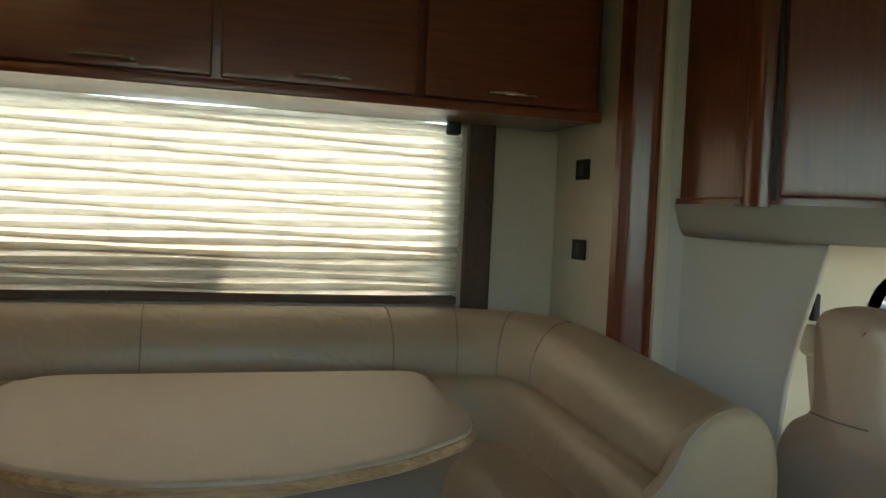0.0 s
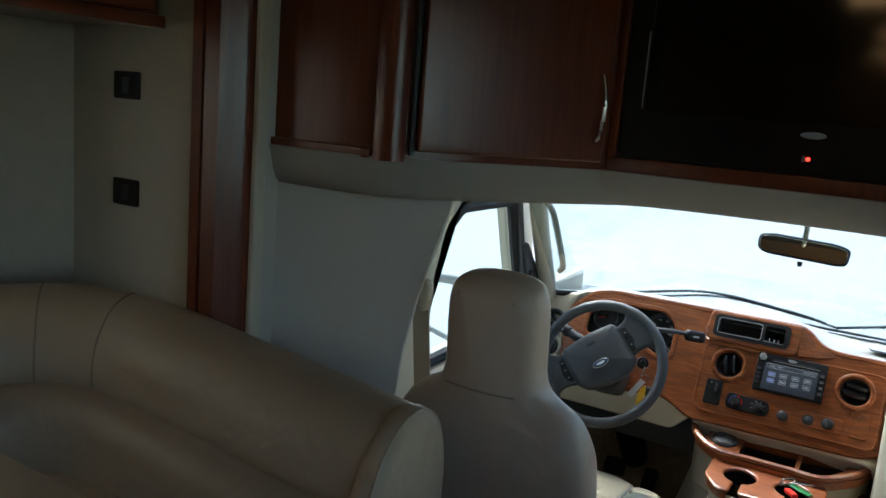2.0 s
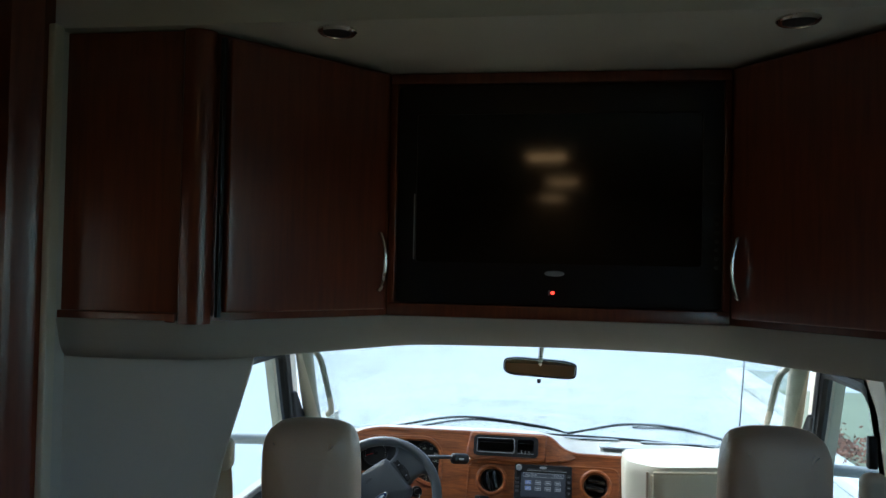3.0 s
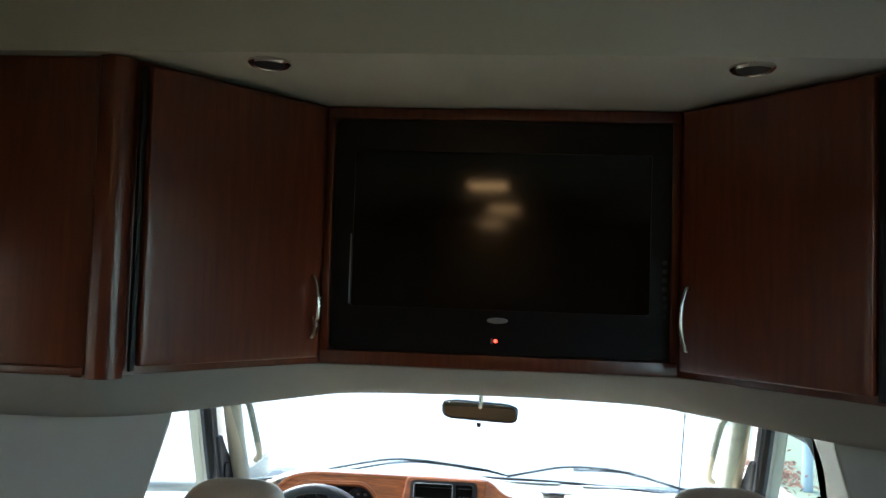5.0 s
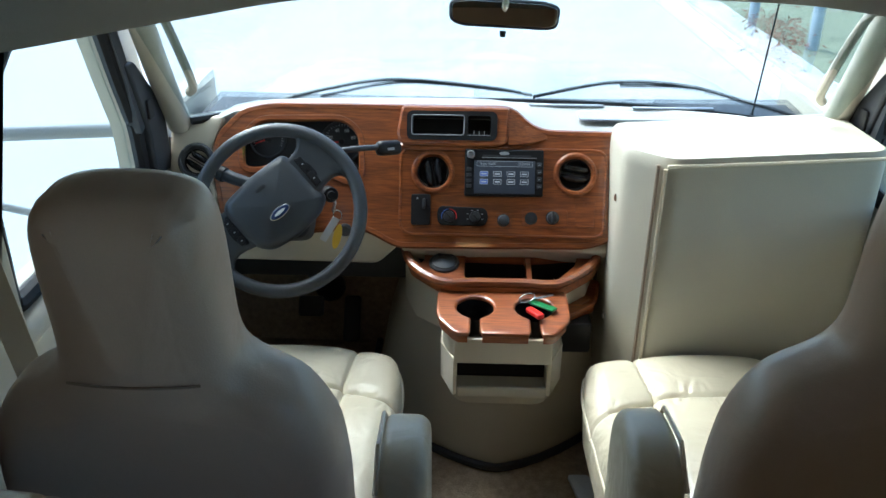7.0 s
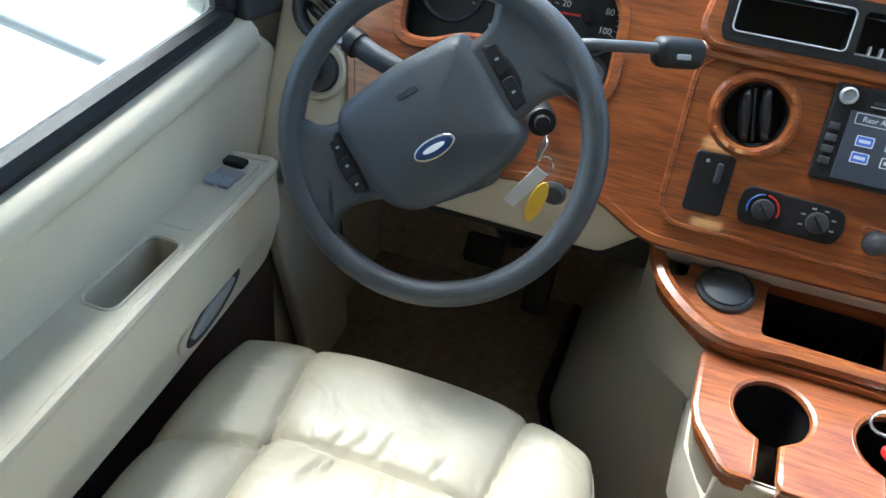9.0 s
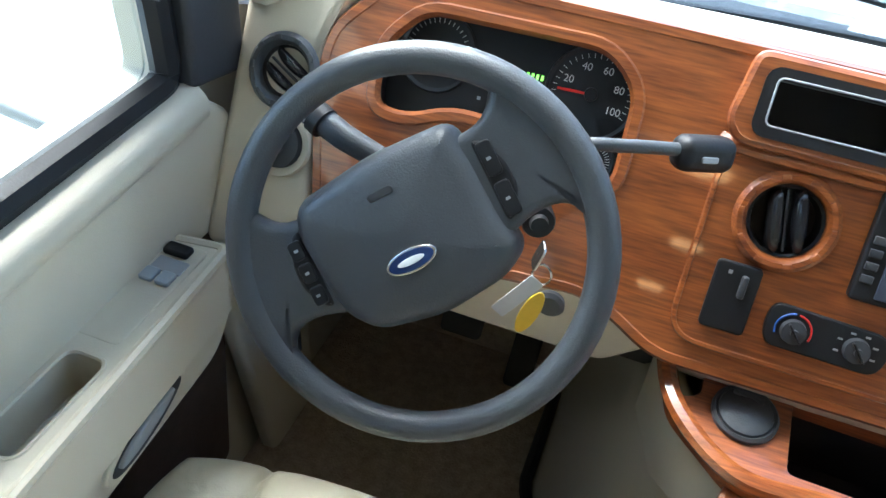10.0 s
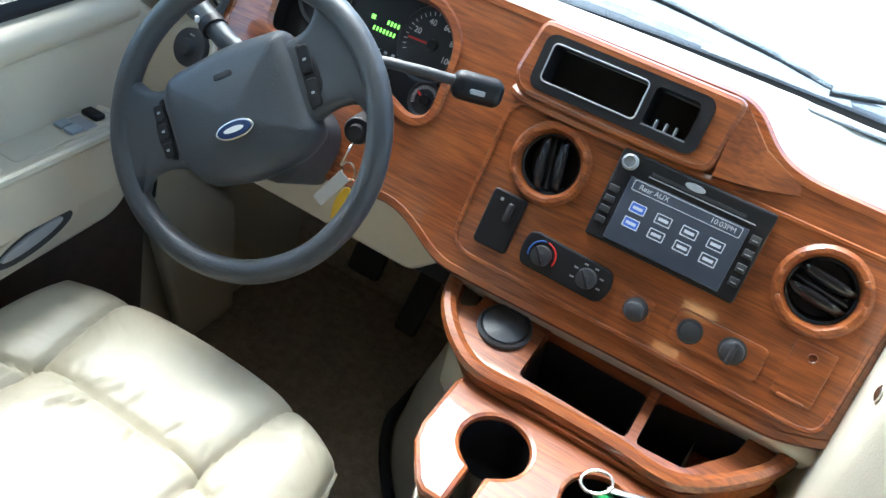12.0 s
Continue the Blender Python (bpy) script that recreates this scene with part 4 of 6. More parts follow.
# body behind, dash top and lower panels
tops = []
for i in range(33):
    x = -0.80 + 1.64 * i / 32
    hump = 1 / (1 + math.exp((x - 0.05) * 40)) * (1 / (1 + math.exp((-0.68 - x) * 40)))
    yf, zf = 0.020 + 0.022 * hump, 0.838 + 0.050 * hump
    yb = 0.225 - 0.20 * min(1, abs(x) / 0.78) ** 2.6
    yb = max(yb, yf + 0.02)
    tops.append([(x, yf + 0.012, zf - 0.03), (x, yf, zf - 0.006), (x, yf + 0.010, zf), (x, yf + (yb - yf) * 0.4, zf + 0.004), (x, yf + (yb - yf) * 0.75, 0.862 + 0.006 * hump), (x, yb, 0.852), (x, yb + 0.02, 0.80)])
bm = rings_mesh(tops, False, False, False)
bmesh.ops.solidify(bm, geom=bm.faces, thickness=0.006)
part("dash_top", bm, M_PAD, dash, "pale grey dash top pad")
part("tray", puff(rrect(0.36, 0.055, 0.015, 4), 0.006, 0.003), M_TRAY, dash, "blue-grey tray on the dash top", m=frame_at((0.36, 0.10, 0.853), (1, 0, 0), (0, 1, 0.05)))
for u in (-0.45, -0.15, 0.15, 0.42):
    part("defrost_slot", box(u - 0.10, u + 0.10, 0.165 - 0.05 * abs(u), 0.177 - 0.05 * abs(u), 0.862, 0.8665, 0.002), M_TRAY, dash)
# cream left end with vent and lamp switch
part("left_end", puff(rounded([(-0.80, -0.27), (-0.662, -0.235), (-0.695, -0.05), (-0.688, 0.03), (-0.66, 0.075), (-0.80, 0.07)], 0.02), 0.05, 0.012), M_PLASTIC, dash, m=at(0, 0, -0.052))
kn = part("knee_panel", puff(rounded([(-0.80, 0.0), (-0.235, 0.0), (-0.245, -0.05), (-0.30, -0.105), (-0.80, -0.10)], 0.015), 0.03, 0.010), M_PLASTIC, dash, "cream panel below the wheel", m=frame_at((0, -0.055, 0.635), (1, 0, 0), (0, -0.1, 0.99)))
part("under_bolster", puff(rounded([(-0.24, 0.0), (0.30, 0.0), (0.30, -0.05), (0.25, -0.075), (-0.20, -0.075), (-0.24, -0.05)], 0.02), 0.03, 0.013), M_PLASTIC, dash, "cream bolster below the fascia", m=frame_at((0, -0.072, 0.604), (1, 0, 0), (0, -0.62, 0.78)))
part("core", box(-0.79, 0.80, 0.06, 0.42, 0.42, 0.80), M_DARK, dash)
part("glovebox_panel", box(0.27, 0.84, -0.02, 0.06, 0.45, 0.838, 0.015), M_PLASTIC, dash)


def round_vent(u, v, rot, cream=False, r=0.043):
    ring = M_RUBBER if cream else M_BURL
    v_ = part("air_vent", lathe([(r - 0.006, -0.014), (r - 0.005, 0.002), (r - 0.001, 0.007), (r + 0.004, 0.007), (r + 0.009, 0.001)], 32, hollow=True), ring, dash, "round air vent", m=at(u, v, 0.006))
    m = at(u, v, 0.006) @ Matrix.Rotation(radians(rot), 4, "Z")
    part("barrel", lathe([(0.0, -0.034), (r - 0.006, -0.034), (r - 0.006, -0.004), (r - 0.009, -0.006), (r - 0.012, -0.028), (0, -0.028)], 28), M_BLACK, v_, m=m)
    for k in (-0.0115, 0.0115):
        h = math.sqrt((r - 0.009) ** 2 - k * k)
        n = 14
        rings = []
        for i in range(n + 1):
            y = -h + 2 * h * i / n
            lift = 0.010 * math.sqrt(max(0.0, 1 - (y / h) ** 2))
            wd = 0.0075 * (0.45 + 0.55 * math.sqrt(max(0.0, 1 - (y / h) ** 2)))
            rings.append([(k + wd * math.cos(a) * 0.95 + 0.004 * math.sin(a), y, -0.012 + lift + 0.010 * math.sin(a)) for a in [math.pi * 2 * q / 10 for q in range(10)]])
        part("slat", rings_mesh(rings), M_GLOSS, v_, "glossy black louvre", m=m)
    part("slat_gap", box(-0.0012, 0.0012, -r + 0.012, r - 0.012, -0.02, -0.004), M_DARK, v_, m=m)
    for k in range(10):
        a = k * math.pi / 5
        part("notch", box(-0.003, 0.003, -0.0045, 0.0045, 0, 0.003, 0.001), ring, v_, m=at(u + (r + 0.002) * math.cos(a), v + (r + 0.002) * math.sin(a), 0.0115) @ Matrix.Rotation(a, 4, "Z"))


round_vent(-0.167, -0.055, 12)
round_vent(0.167, -0.055, 82)
round_vent(-0.731, -0.040, 60, True, 0.036)
ls = part("lamp_switch", lathe([(0.04, 0), (0.038, 0.006), (0.03, 0.004), (0.03, 0.002), (0, 0.002)], 28), M_PLASTIC, dash, "round headlamp switch", m=at(-0.722, -0.122, 0))
part("dial", lathe([(0.029, 0.002), (0.028, 0.012), (0.012, 0.013), (0.011, 0.024), (0, 0.025)], 24), M_DARK, ls, m=at(-0.722, -0.122, 0))
part("mark", box(-0.004, 0.004, -0.0012, 0.0012, 0.0125, 0.0135), M_MARK, ls, m=at(-0.722, -0.104, 0))

# small-goods bin
bn = part("storage_bin", plate(rrect(0.212, 0.068, 0.014, 4, -0.124, 0.053), [rrect(0.122, 0.046, 0.006, 3, -0.157, 0.054), rrect(0.054, 0.046, 0.006, 3, -0.060, 0.054)], 0.05), M_BLACK, dash, "black open storage bin", m=at(0, 0, 0.024))
part("bin_back", box(-0.225, -0.02, 0.02, 0.088, -0.055, -0.05), M_BLACK, bn, m=at(0, 0, 0.016))
part("bin_lip", tube([(x, y, 0.008) for x, y in rrect(0.122, 0.046, 0.006, 3, -0.157, 0.054)], 0.0012, 5, closed=True), M_GREY, bn, m=at(0, 0, 0.016))
for u in (-0.072, -0.060, -0.048):
    part("divider", box(u - 0.0008, u + 0.0008, 0.031, 0.042, -0.01, 0.007), M_GREY, bn, m=at(0, 0, 0.016))
part("ledge", box(-0.087, -0.033, 0.030, 0.032, -0.01, 0.008), M_GREY, bn, m=at(0, 0, 0.016))

# instrument cluster
cs = part("instrument_panel", puff(cl, 0.01, 0.002), M_BLACK, dash, "dark instrument panel with dials", m=at(0, 0, -0.05))
bm = rings_mesh([[(x, y, -0.005) for x, y in cl], [(x, y, -0.05) for x, y in cl]], False, False)
part("hood", bm, M_BLACK, cs, m=DM)


def dial(u, v, r, marks, needle, size):
    m = at(u, v, -0.039)
    d = part("dial", lathe([(0, 0), (r, 0), (r + 0.004, 0.004), (r + 0.006, 0.0)], 32), M_DARK, cs, m=m)
    n = 24
    bm = bmesh.new()
    for k in range(n + 1):
        a = radians(205 - 230 * k / n)
        q = Matrix.Translation((r * 0.88 * math.cos(a), r * 0.88 * math.sin(a), 0.0012)) @ Matrix.Rotation(a, 4, "Z")
        bmesh.ops.create_cube(bm, size=1, matrix=q @ Matrix.Diagonal((0.005, 0.0007, 0.0006, 1)))
    part("scale", bm, M_MARK, d, m=m)
    a = radians(needle)
    bm = box(-0.003, r * 0.8, -0.0014, 0.0014, 0.002, 0.003)
    part("needle", bm, M_RED, d, "red needle", m=m @ Matrix.Rotation(a, 4, "Z"))
    part("hub", lathe([(0, 0.005), (0.007, 0.005), (0.008, 0.001)], 16), M_BLACK, d, m=m)
    for k, tx in enumerate(marks):
        a = radians(205 - 230 * (k + (1 if size > 0.008 else 0.5)) / (len(marks)))
        if tx:
            letters(tx, size, m @ Matrix.Translation((r * 0.64 * math.cos(a), r * 0.64 * math.sin(a), 0.0014)), M_MARK, d, "numeral")


dial(-0.392, 0.018, 0.047, ["20", "40", "60", "80", "100"], 182, 0.0115)
dial(-0.572, 0.022, 0.040, [], 200, 0.008)
dial(-0.372, -0.052, 0.020, [], 150, 0.006)
lcd = part("display", box(-0.505, -0.44, -0.002, 0.032, -0.041, -0.037), M_BLACK, cs, m=DM)
bm = bmesh.new()
rng = random.Random(3)
for k in range(7):
    box(-0.484 + k * 0.0055, -0.484 + k * 0.0055 + 0.0028, 0.006, 0.012, -0.0368, -0.0362, bm=bm)
for k in range(4):
    box(-0.466 + k * 0.0055, -0.466 + k * 0.0055 + 0.0028, 0.019, 0.025, -0.0368, -0.0362, bm=bm)
box(-0.492, -0.486, 0.019, 0.025, -0.0368, -0.0362, bm=bm)
part("digits", bm, M_LCD, lcd, "glowing green digits", m=DM)
for k in range(7):
    part("warning_mark", box(-0.515 + k * 0.012, -0.511 + k * 0.012, -0.018, -0.014, -0.0395, -0.038), M_GREY, cs, m=DM)

# radio
rad = part("radio", puff(rrect(0.184, 0.110, 0.004, 3, 0, -0.055), 0.022, 0.003), M_BLACK, dash, "black touchscreen radio", m=at(0, 0, -0.004))
part("screen", box(-0.070, 0.072, -0.104, -0.027, 0.016, 0.0195, 0.001), M_SCREEN, rad, "lit dark blue touchscreen", m=DM)
part("disc_slot", box(-0.05, 0.062, -0.0175, -0.0135, 0.016, 0.0188), M_DARK, rad, m=DM)
part("slot_lip", box(-0.052, 0.075, -0.0205, -0.0192, 0.016, 0.0192), M_GREY, rad, m=DM)
part("knob", lathe([(0.0095, 0), (0.0095, 0.008), (0.007, 0.010), (0.006, 0.007), (0, 0.007)], 24), M_GREY, rad, m=at(-0.078, -0.013, 0.017))
part("badge", puff(ellipse(0.012, 0.0042, 24), 0.002, 0.0008), M_GREY, rad, m=at(0.0, -0.010, 0.0175))
for k in range(4):
    part("button", box(-0.088, -0.076, -0.052 - k * 0.013, -0.044 - k * 0.013, 0.016, 0.020, 0.001), M_DARK, rad, m=DM)
    part("button", box(0.077, 0.088, -0.040 - k * 0.017, -0.030 - k * 0.017, 0.016, 0.020, 0.001), M_DARK, rad, m=DM)
    part("legend", box(0.079, 0.086, -0.0365 - k * 0.017, -0.0355 - k * 0.017, 0.0201, 0.0206), M_GREY, rad, m=DM)
bm = plate(rrect(0.130, 0.0125, 0.001, 1, 0.001, -0.0345), [rrect(0.1285, 0.011, 0.001, 1, 0.001, -0.0345)], 0.0005)
part("title_frame", bm, M_ICON, rad, m=at(0, 0, 0.0202))
letters("Rear AUX", 0.0085, at(-0.038, -0.0345, 0.0198), M_ICON, rad)
letters("10:03PM", 0.0085, at(0.045, -0.0345, 0.0198), M_ICON, rad)
for r_ in range(2):
    for c_ in range(4):
        blue = c_ == 0
        u, v = -0.047 + c_ * 0.0315, -0.058 - r_ * 0.0185
        ic = part("icon", plate(rrect(0.019, 0.012, 0.001, 2, u, v), [rrect(0.0168, 0.0098, 0.001, 2, u, v)], 0.0005), M_ICON, rad, m=at(0, 0, 0.0202))
        if blue:
            part("icon_fill", box(u - 0.0083, u + 0.0083, v - 0.0048, v + 0.0048, 0.0192, 0.0199), M_ICONB, ic, m=DM)
        part("icon_bar", box(u - 0.006, u + 0.006, v - 0.0018, v + 0.0018, 0.0199, 0.0203), M_ICON, ic, m=DM)

# switches below
sw_ = part("brake_controller", puff(rrect(0.046, 0.073, 0.005, 3), 0.008, 0.002), M_BLACK, dash, "black switch panel", m=at(-0.194, -0.144, 0.003))
part("lever", box(-0.003, 0.004, -0.012, 0.012, 0.007, 0.016, 0.002), M_DARK, sw_, m=at(-0.187, -0.13, 0.003))
part("legend", box(-0.004, 0.0, -0.002, 0.002, 0.008, 0.0085), M_GREY, sw_, m=at(-0.2, -0.118, 0.003))
hv = part("climate_panel", puff(rounded([(-0.152, -0.134), (-0.04, -0.138), (-0.034, -0.16), (-0.042, -0.181), (-0.150, -0.180), (-0.156, -0.16)], 0.012), 0.008, 0.002), M_BLACK, dash, "black climate control panel", m=at(0, 0, 0.003))
for u in (-0.127, -0.066):
    part("knob", lathe([(0.013, 0), (0.012, 0.010), (0.004, 0.011), (0.004, 0.015), (0, 0.015)], 24), M_DARK, hv, m=at(u, -0.159, 0.010))
    part("pointer", box(-0.0012, 0.0012, -0.011, 0.011, 0.010, 0.0165, 0.0005), M_BLACK, hv, m=at(u, -0.159, 0.010) @ Matrix.Rotation(radians(40), 4, "Z"))
for mat_, a0, a1 in ((M_BLUE, 95, 200), (M_RED, -20, 85)):
    pts = [(-0.127 + 0.0175 * math.cos(radians(a0 + (a1 - a0) * k / 10)), -0.159 + 0.0175 * math.sin(radians(a0 + (a1 - a0) * k / 10)), 0.0112) for k in range(11)]
    part("heat_scale", tube(pts, 0.0012, 5), mat_, hv, "coloured temperature scale", m=DM)
for k in range(6):
    a = radians(200 - 44 * k)
    part("legend", box(-0.0025, 0.0025, -0.001, 0.001, 0.011, 0.0115), M_GREY, hv, m=at(-0.066 + 0.0185 * math.cos(a), -0.159 + 0.0165 * math.sin(a), 0))


def knob(u, v, r, deep, lab):
    k = part("control_knob", lathe([(r * 1.25, 0), (r * 1.2, 0.003), (r, 0.004), (r * 0.92, deep), (r * 0.7, deep + 0.002), (0, deep + 0.002)], 24), M_DARK, dash, lab, m=at(u, v, 0.004))
    return k


part("knob_plate", puff(rrect(0.036, 0.034, 0.004, 3), 0.003, 0.001), M_BURL, dash, m=at(0.001, -0.166, 0.004))
knob(0.001, -0.166, 0.0125, 0.02, "grey rotary knob")
part("plate", puff(rrect(0.108, 0.042, 0.008, 3), 0.004, 0.0015), M_BURL, dash, m=at(0.098, -0.159, 0.003))
knob(0.066, -0.160, 0.0125, 0.003, "black round blank")
k2 = knob(0.116, -0.158, 0.0135, 0.014, "black rotary knob")
part("grip", box(-0.003, 0.003, -0.014, 0.014, 0.012, 0.022, 0.002), M_DARK, k2, m=at(0.116, -0.158, 0.004))
ap = part("outlet_door", puff(rrect(0.046, 0.068, 0.004, 3), 0.004, 0.0015), M_BURL, dash, m=at(0.192, -0.145, 0.003))
part("lock_mark", lathe([(0.004, 0), (0.005, 0.001), (0.006, 0)], 16), M_BURL, ap, m=at(0.192, -0.125, 0.007))
part("finger_pull", box(-0.015, 0.015, -0.002, 0.002, 0, 0.003, 0.001), M_BURL, ap, m=at(0.192, -0.177, 0.006))

# ---- steering ----
WC = Vector((-0.497, -0.200, 0.722))
WA, WYAW = 0.49, 0.06
upv = Vector((-math.sin(WYAW) * math.sin(WA), math.cos(WYAW) * math.sin(WA), math.cos(WA)))
WM = frame_at(WC, (math.cos(WYAW), math.sin(WYAW), 0), upv) @ Matrix.Rotation(radians(40), 4, "Z")
sw = thing("steering_wheel", WC + Vector((0, 0.05, -0.2)), "charcoal vinyl steering wheel turned slightly, with thumb switches", "steering wheel")
R = 0.178
part("rim", tube([(R * math.cos(2 * math.pi * k / 64), R * math.sin(2 * math.pi * k / 64), 0) for k in range(64)], 0.0155, 12, closed=True), M_RUBBER, sw, "grained charcoal rim", m=WM)
hubp = rounded([(-0.102, 0.064), (-0.086, 0.090), (0.0, 0.099), (0.086, 0.093), (0.092, 0.055), (0.094, -0.012), (0.100, -0.042), (0.068, -0.062), (0.0, -0.070), (-0.068, -0.058), (-0.092, -0.030), (-0.098, 0.0)], 0.016, 5)[::-1]
hub = part("airbag_cover", puff(hubp, 0.052, 0.024, 0.006, 6), M_RUBBER, sw, "moulded centre pad", m=WM @ Matrix.Translation((0, 0, -0.035)))
for s in (-1, 1):
    sp = rounded([(s * 0.07, 0.074), (s * 0.115, 0.078), (s * 0.138, 0.112), (s * 0.170, 0.060), (s * 0.180, 0.0), (s * 0.168, -0.058), (s * 0.152, -0.022), (s * 0.120, -0.018), (s * 0.07, -0.035)][::-s], 0.018, 4)
    part("spoke", puff(sp, 0.024, 0.010), M_RUBBER, sw, m=WM @ Matrix.Translation((0, 0, -0.016)))
    pod = rounded([(s * 0.094, 0.066), (s * 0.104, 0.064), (s * 0.117, 0.036), (s * 0.118, 0.010), (s * 0.104, -0.014), (s * 0.094, -0.016)][::-s], 0.008, 4)
    p_ = part("switch_pod", puff(pod, 0.014, 0.004), M_BLACK, sw, "black thumb switch pod", m=WM @ Matrix.Translation((0, 0, -0.004)))
    n = 2 if s > 0 else 3
    for k in range(n):
        dv = 0.044 - 0.040 * k if n == 2 else 0.048 - 0.024 * k
        part("button", puff(rrect(0.015, 0.034 if n == 2 else 0.020, 0.004, 3), 0.004, 0.0015), M_BLACK, p_, m=WM @ Matrix.Translation((s * 0.1045, dv, 0.008)))
        part("legend", box(-0.0022, 0.0022, -0.0014, 0.0014, 0.0, 0.0004), M_GREY, p_, m=WM @ Matrix.Translation((s * 0.1045, dv, 0.0121)))
bd = part("badge", puff(ellipse(0.0265, 0.0115, 32), 0.004, 0.0015), M_CHROME, sw, "blue oval badge with silver rim", m=WM @ Matrix.Translation((0, -0.008, 0.0215)))
part("badge_face", puff(ellipse(0.0235, 0.0092, 32), 0.002, 0.0008), M_NAVY, bd, m=WM @ Matrix.Translation((0, -0.008, 0.0245)))
part("badge_mark", puff(ellipse(0.014, 0.0035, 24), 0.001, 0.0003), M_MARK, bd, m=WM @ Matrix.Translation((0, -0.008, 0.0261)))
part("embossing", puff(rrect(0.026, 0.008, 0.003, 3), 0.002, 0.0008), M_DARK, sw, m=WM @ Matrix.Translation((0.0, 0.060, 0.0188)))
col = thing("steering_column", WC + Vector((0, 0.1, -0.3)), "charcoal steering column shroud with stalks", "steering column")
part("shroud", puff(rounded([(-0.055, -0.06), (0.055, -0.06), (0.065, 0.02), (0.03, 0.05), (-0.03, 0.05), (-0.065, 0.02)], 0.03), 0.24, 0.012), M_RUBBER, col, m=WM @ Matrix.Rotation(radians(-40), 4, "Z") @ Matrix.Translation((0, 0, -0.285)))
part("shaft", tube([WM @ Vector((0, 0, -0.26)), Vector((-0.49, 0.3, 0.25))], 0.045, 12), M_BLACK, col)
gl = spline([(-0.43, -0.11, 0.775), (-0.38, -0.125, 0.83), (-0.335, -0.11, 0.836), (-0.29, -0.085, 0.832)], 6)
sh = part("gear_lever", tube(gl, 0.0065, 10), M_RUBBER, col, "charcoal gear lever")
hm = frame_at((-0.267, -0.068, 0.825), (0.8, 0.55, -0.12), (0, 0.3, 0.9))
part("knob", puff(rrect(0.062, 0.034, 0.012, 4), 0.03, 0.012), M_BLACK, sh, m=hm @ Matrix.Translation((0, 0, -0.015)))
part("overdrive_button", puff(rrect(0.018, 0.006, 0.002, 3), 0.003, 0.001), M_GREY, sh, m=hm @ Matrix.Translation((-0.002, -0.002, 0.014)))
ts = part("turn_stalk", tube([(-0.56, -0.10, 0.735), (-0.62, -0.10, 0.755), (-0.685, -0.085, 0.775)], lambda q: 0.013 + 0.003 * q, 10), M_RUBBER, col, "charcoal turn-signal stalk")
part("collar", tube([(-0.643, -0.097, 0.762), (-0.655, -0.093, 0.766)], 0.018, 12), M_BLACK, ts)
part("legend", box(-0.665, -0.66, -0.112, -0.108, 0.768, 0.776), M_MARK, ts)
ig = part("ignition", lathe([(0.018, -0.03), (0.018, 0.016), (0.0165, 0.02), (0.010, 0.021), (0.009, 0.030), (0, 0.030)], 20), M_BLACK, col, "black ignition lock", m=frame_at((-0.405, -0.085, 0.715), (0.9, 0.3, 0), (0, 0.3, 0.95)))
keys = thing("ignition_keys", (-0.385, -0.13, 0.60), "keys in the ignition with yellow and white tags", "keys")
part("key", puff(rrect(0.022, 0.030, 0.006, 3), 0.003, 0.001), M_CHROME, keys, m=frame_at((-0.386, -0.136, 0.706), (0.3, -0.9, 0), (0.3, 0, 1)))
part("ring", tube([(-0.380 + 0.010 * math.cos(k * 0.5236), -0.139, 0.686 + 0.013 * math.sin(k * 0.5236)) for k in range(12)], 0.0014, 6, closed=True), M_CHROME, keys)
part("yellow_tag", puff(ellipse(0.0098, 0.033, 24), 0.002, 0.0008), M_YELLOW, keys, "yellow oval tag", m=frame_at((-0.384, -0.139, 0.632), (0.94, 0.1, -0.25), (0.28, 0, 1)))
part("white_tag", puff(rrect(0.017, 0.066, 0.002, 2), 0.0015, 0.0005), M_TAG, keys, "white paper tag", m=frame_at((-0.400, -0.143, 0.652), (0.8, 0.0, -0.5), (0.52, 0.05, 0.85)))
part("fob", lathe([(0.015, 0), (0.016, 0.006), (0.012, 0.01)], 18), M_DARK, keys, m=frame_at((-0.366, -0.128, 0.646), (1, 0, 0), (0, 0, 1)))
solid("pedal", puff(rrect(0.075, 0.06, 0.01, 3), 0.014, 0.005), M_BLACK, "black brake pedal in the footwell", "pedal", m=frame_at((-0.54, 0.24, 0.22), (1, 0, 0), (0, 0.5, 0.85)))
solid("pedal", puff(rrect(0.05, 0.14, 0.01, 3), 0.014, 0.005), M_BLACK, "black accelerator pedal in the footwell", "pedal", m=frame_at((-0.425, 0.27, 0.16), (1, 0, 0), (0, 0.6, 0.8)))

# ---- engine cover and console ----


def ushape(hw, yf, yb, z, pw=2.6, n=20):
    pts = [(hw, yb, z)]
    for k in range(n + 1):
        a = math.pi * k / n
        c, s_ = math.cos(a), math.sin(a)
        pts.append((math.copysign(abs(c) ** (2 / pw), c) * hw, 0.12 - (0.12 - yf) * abs(s_) ** (2 / pw), z))
    pts.append((-hw, yb, z))
    return pts


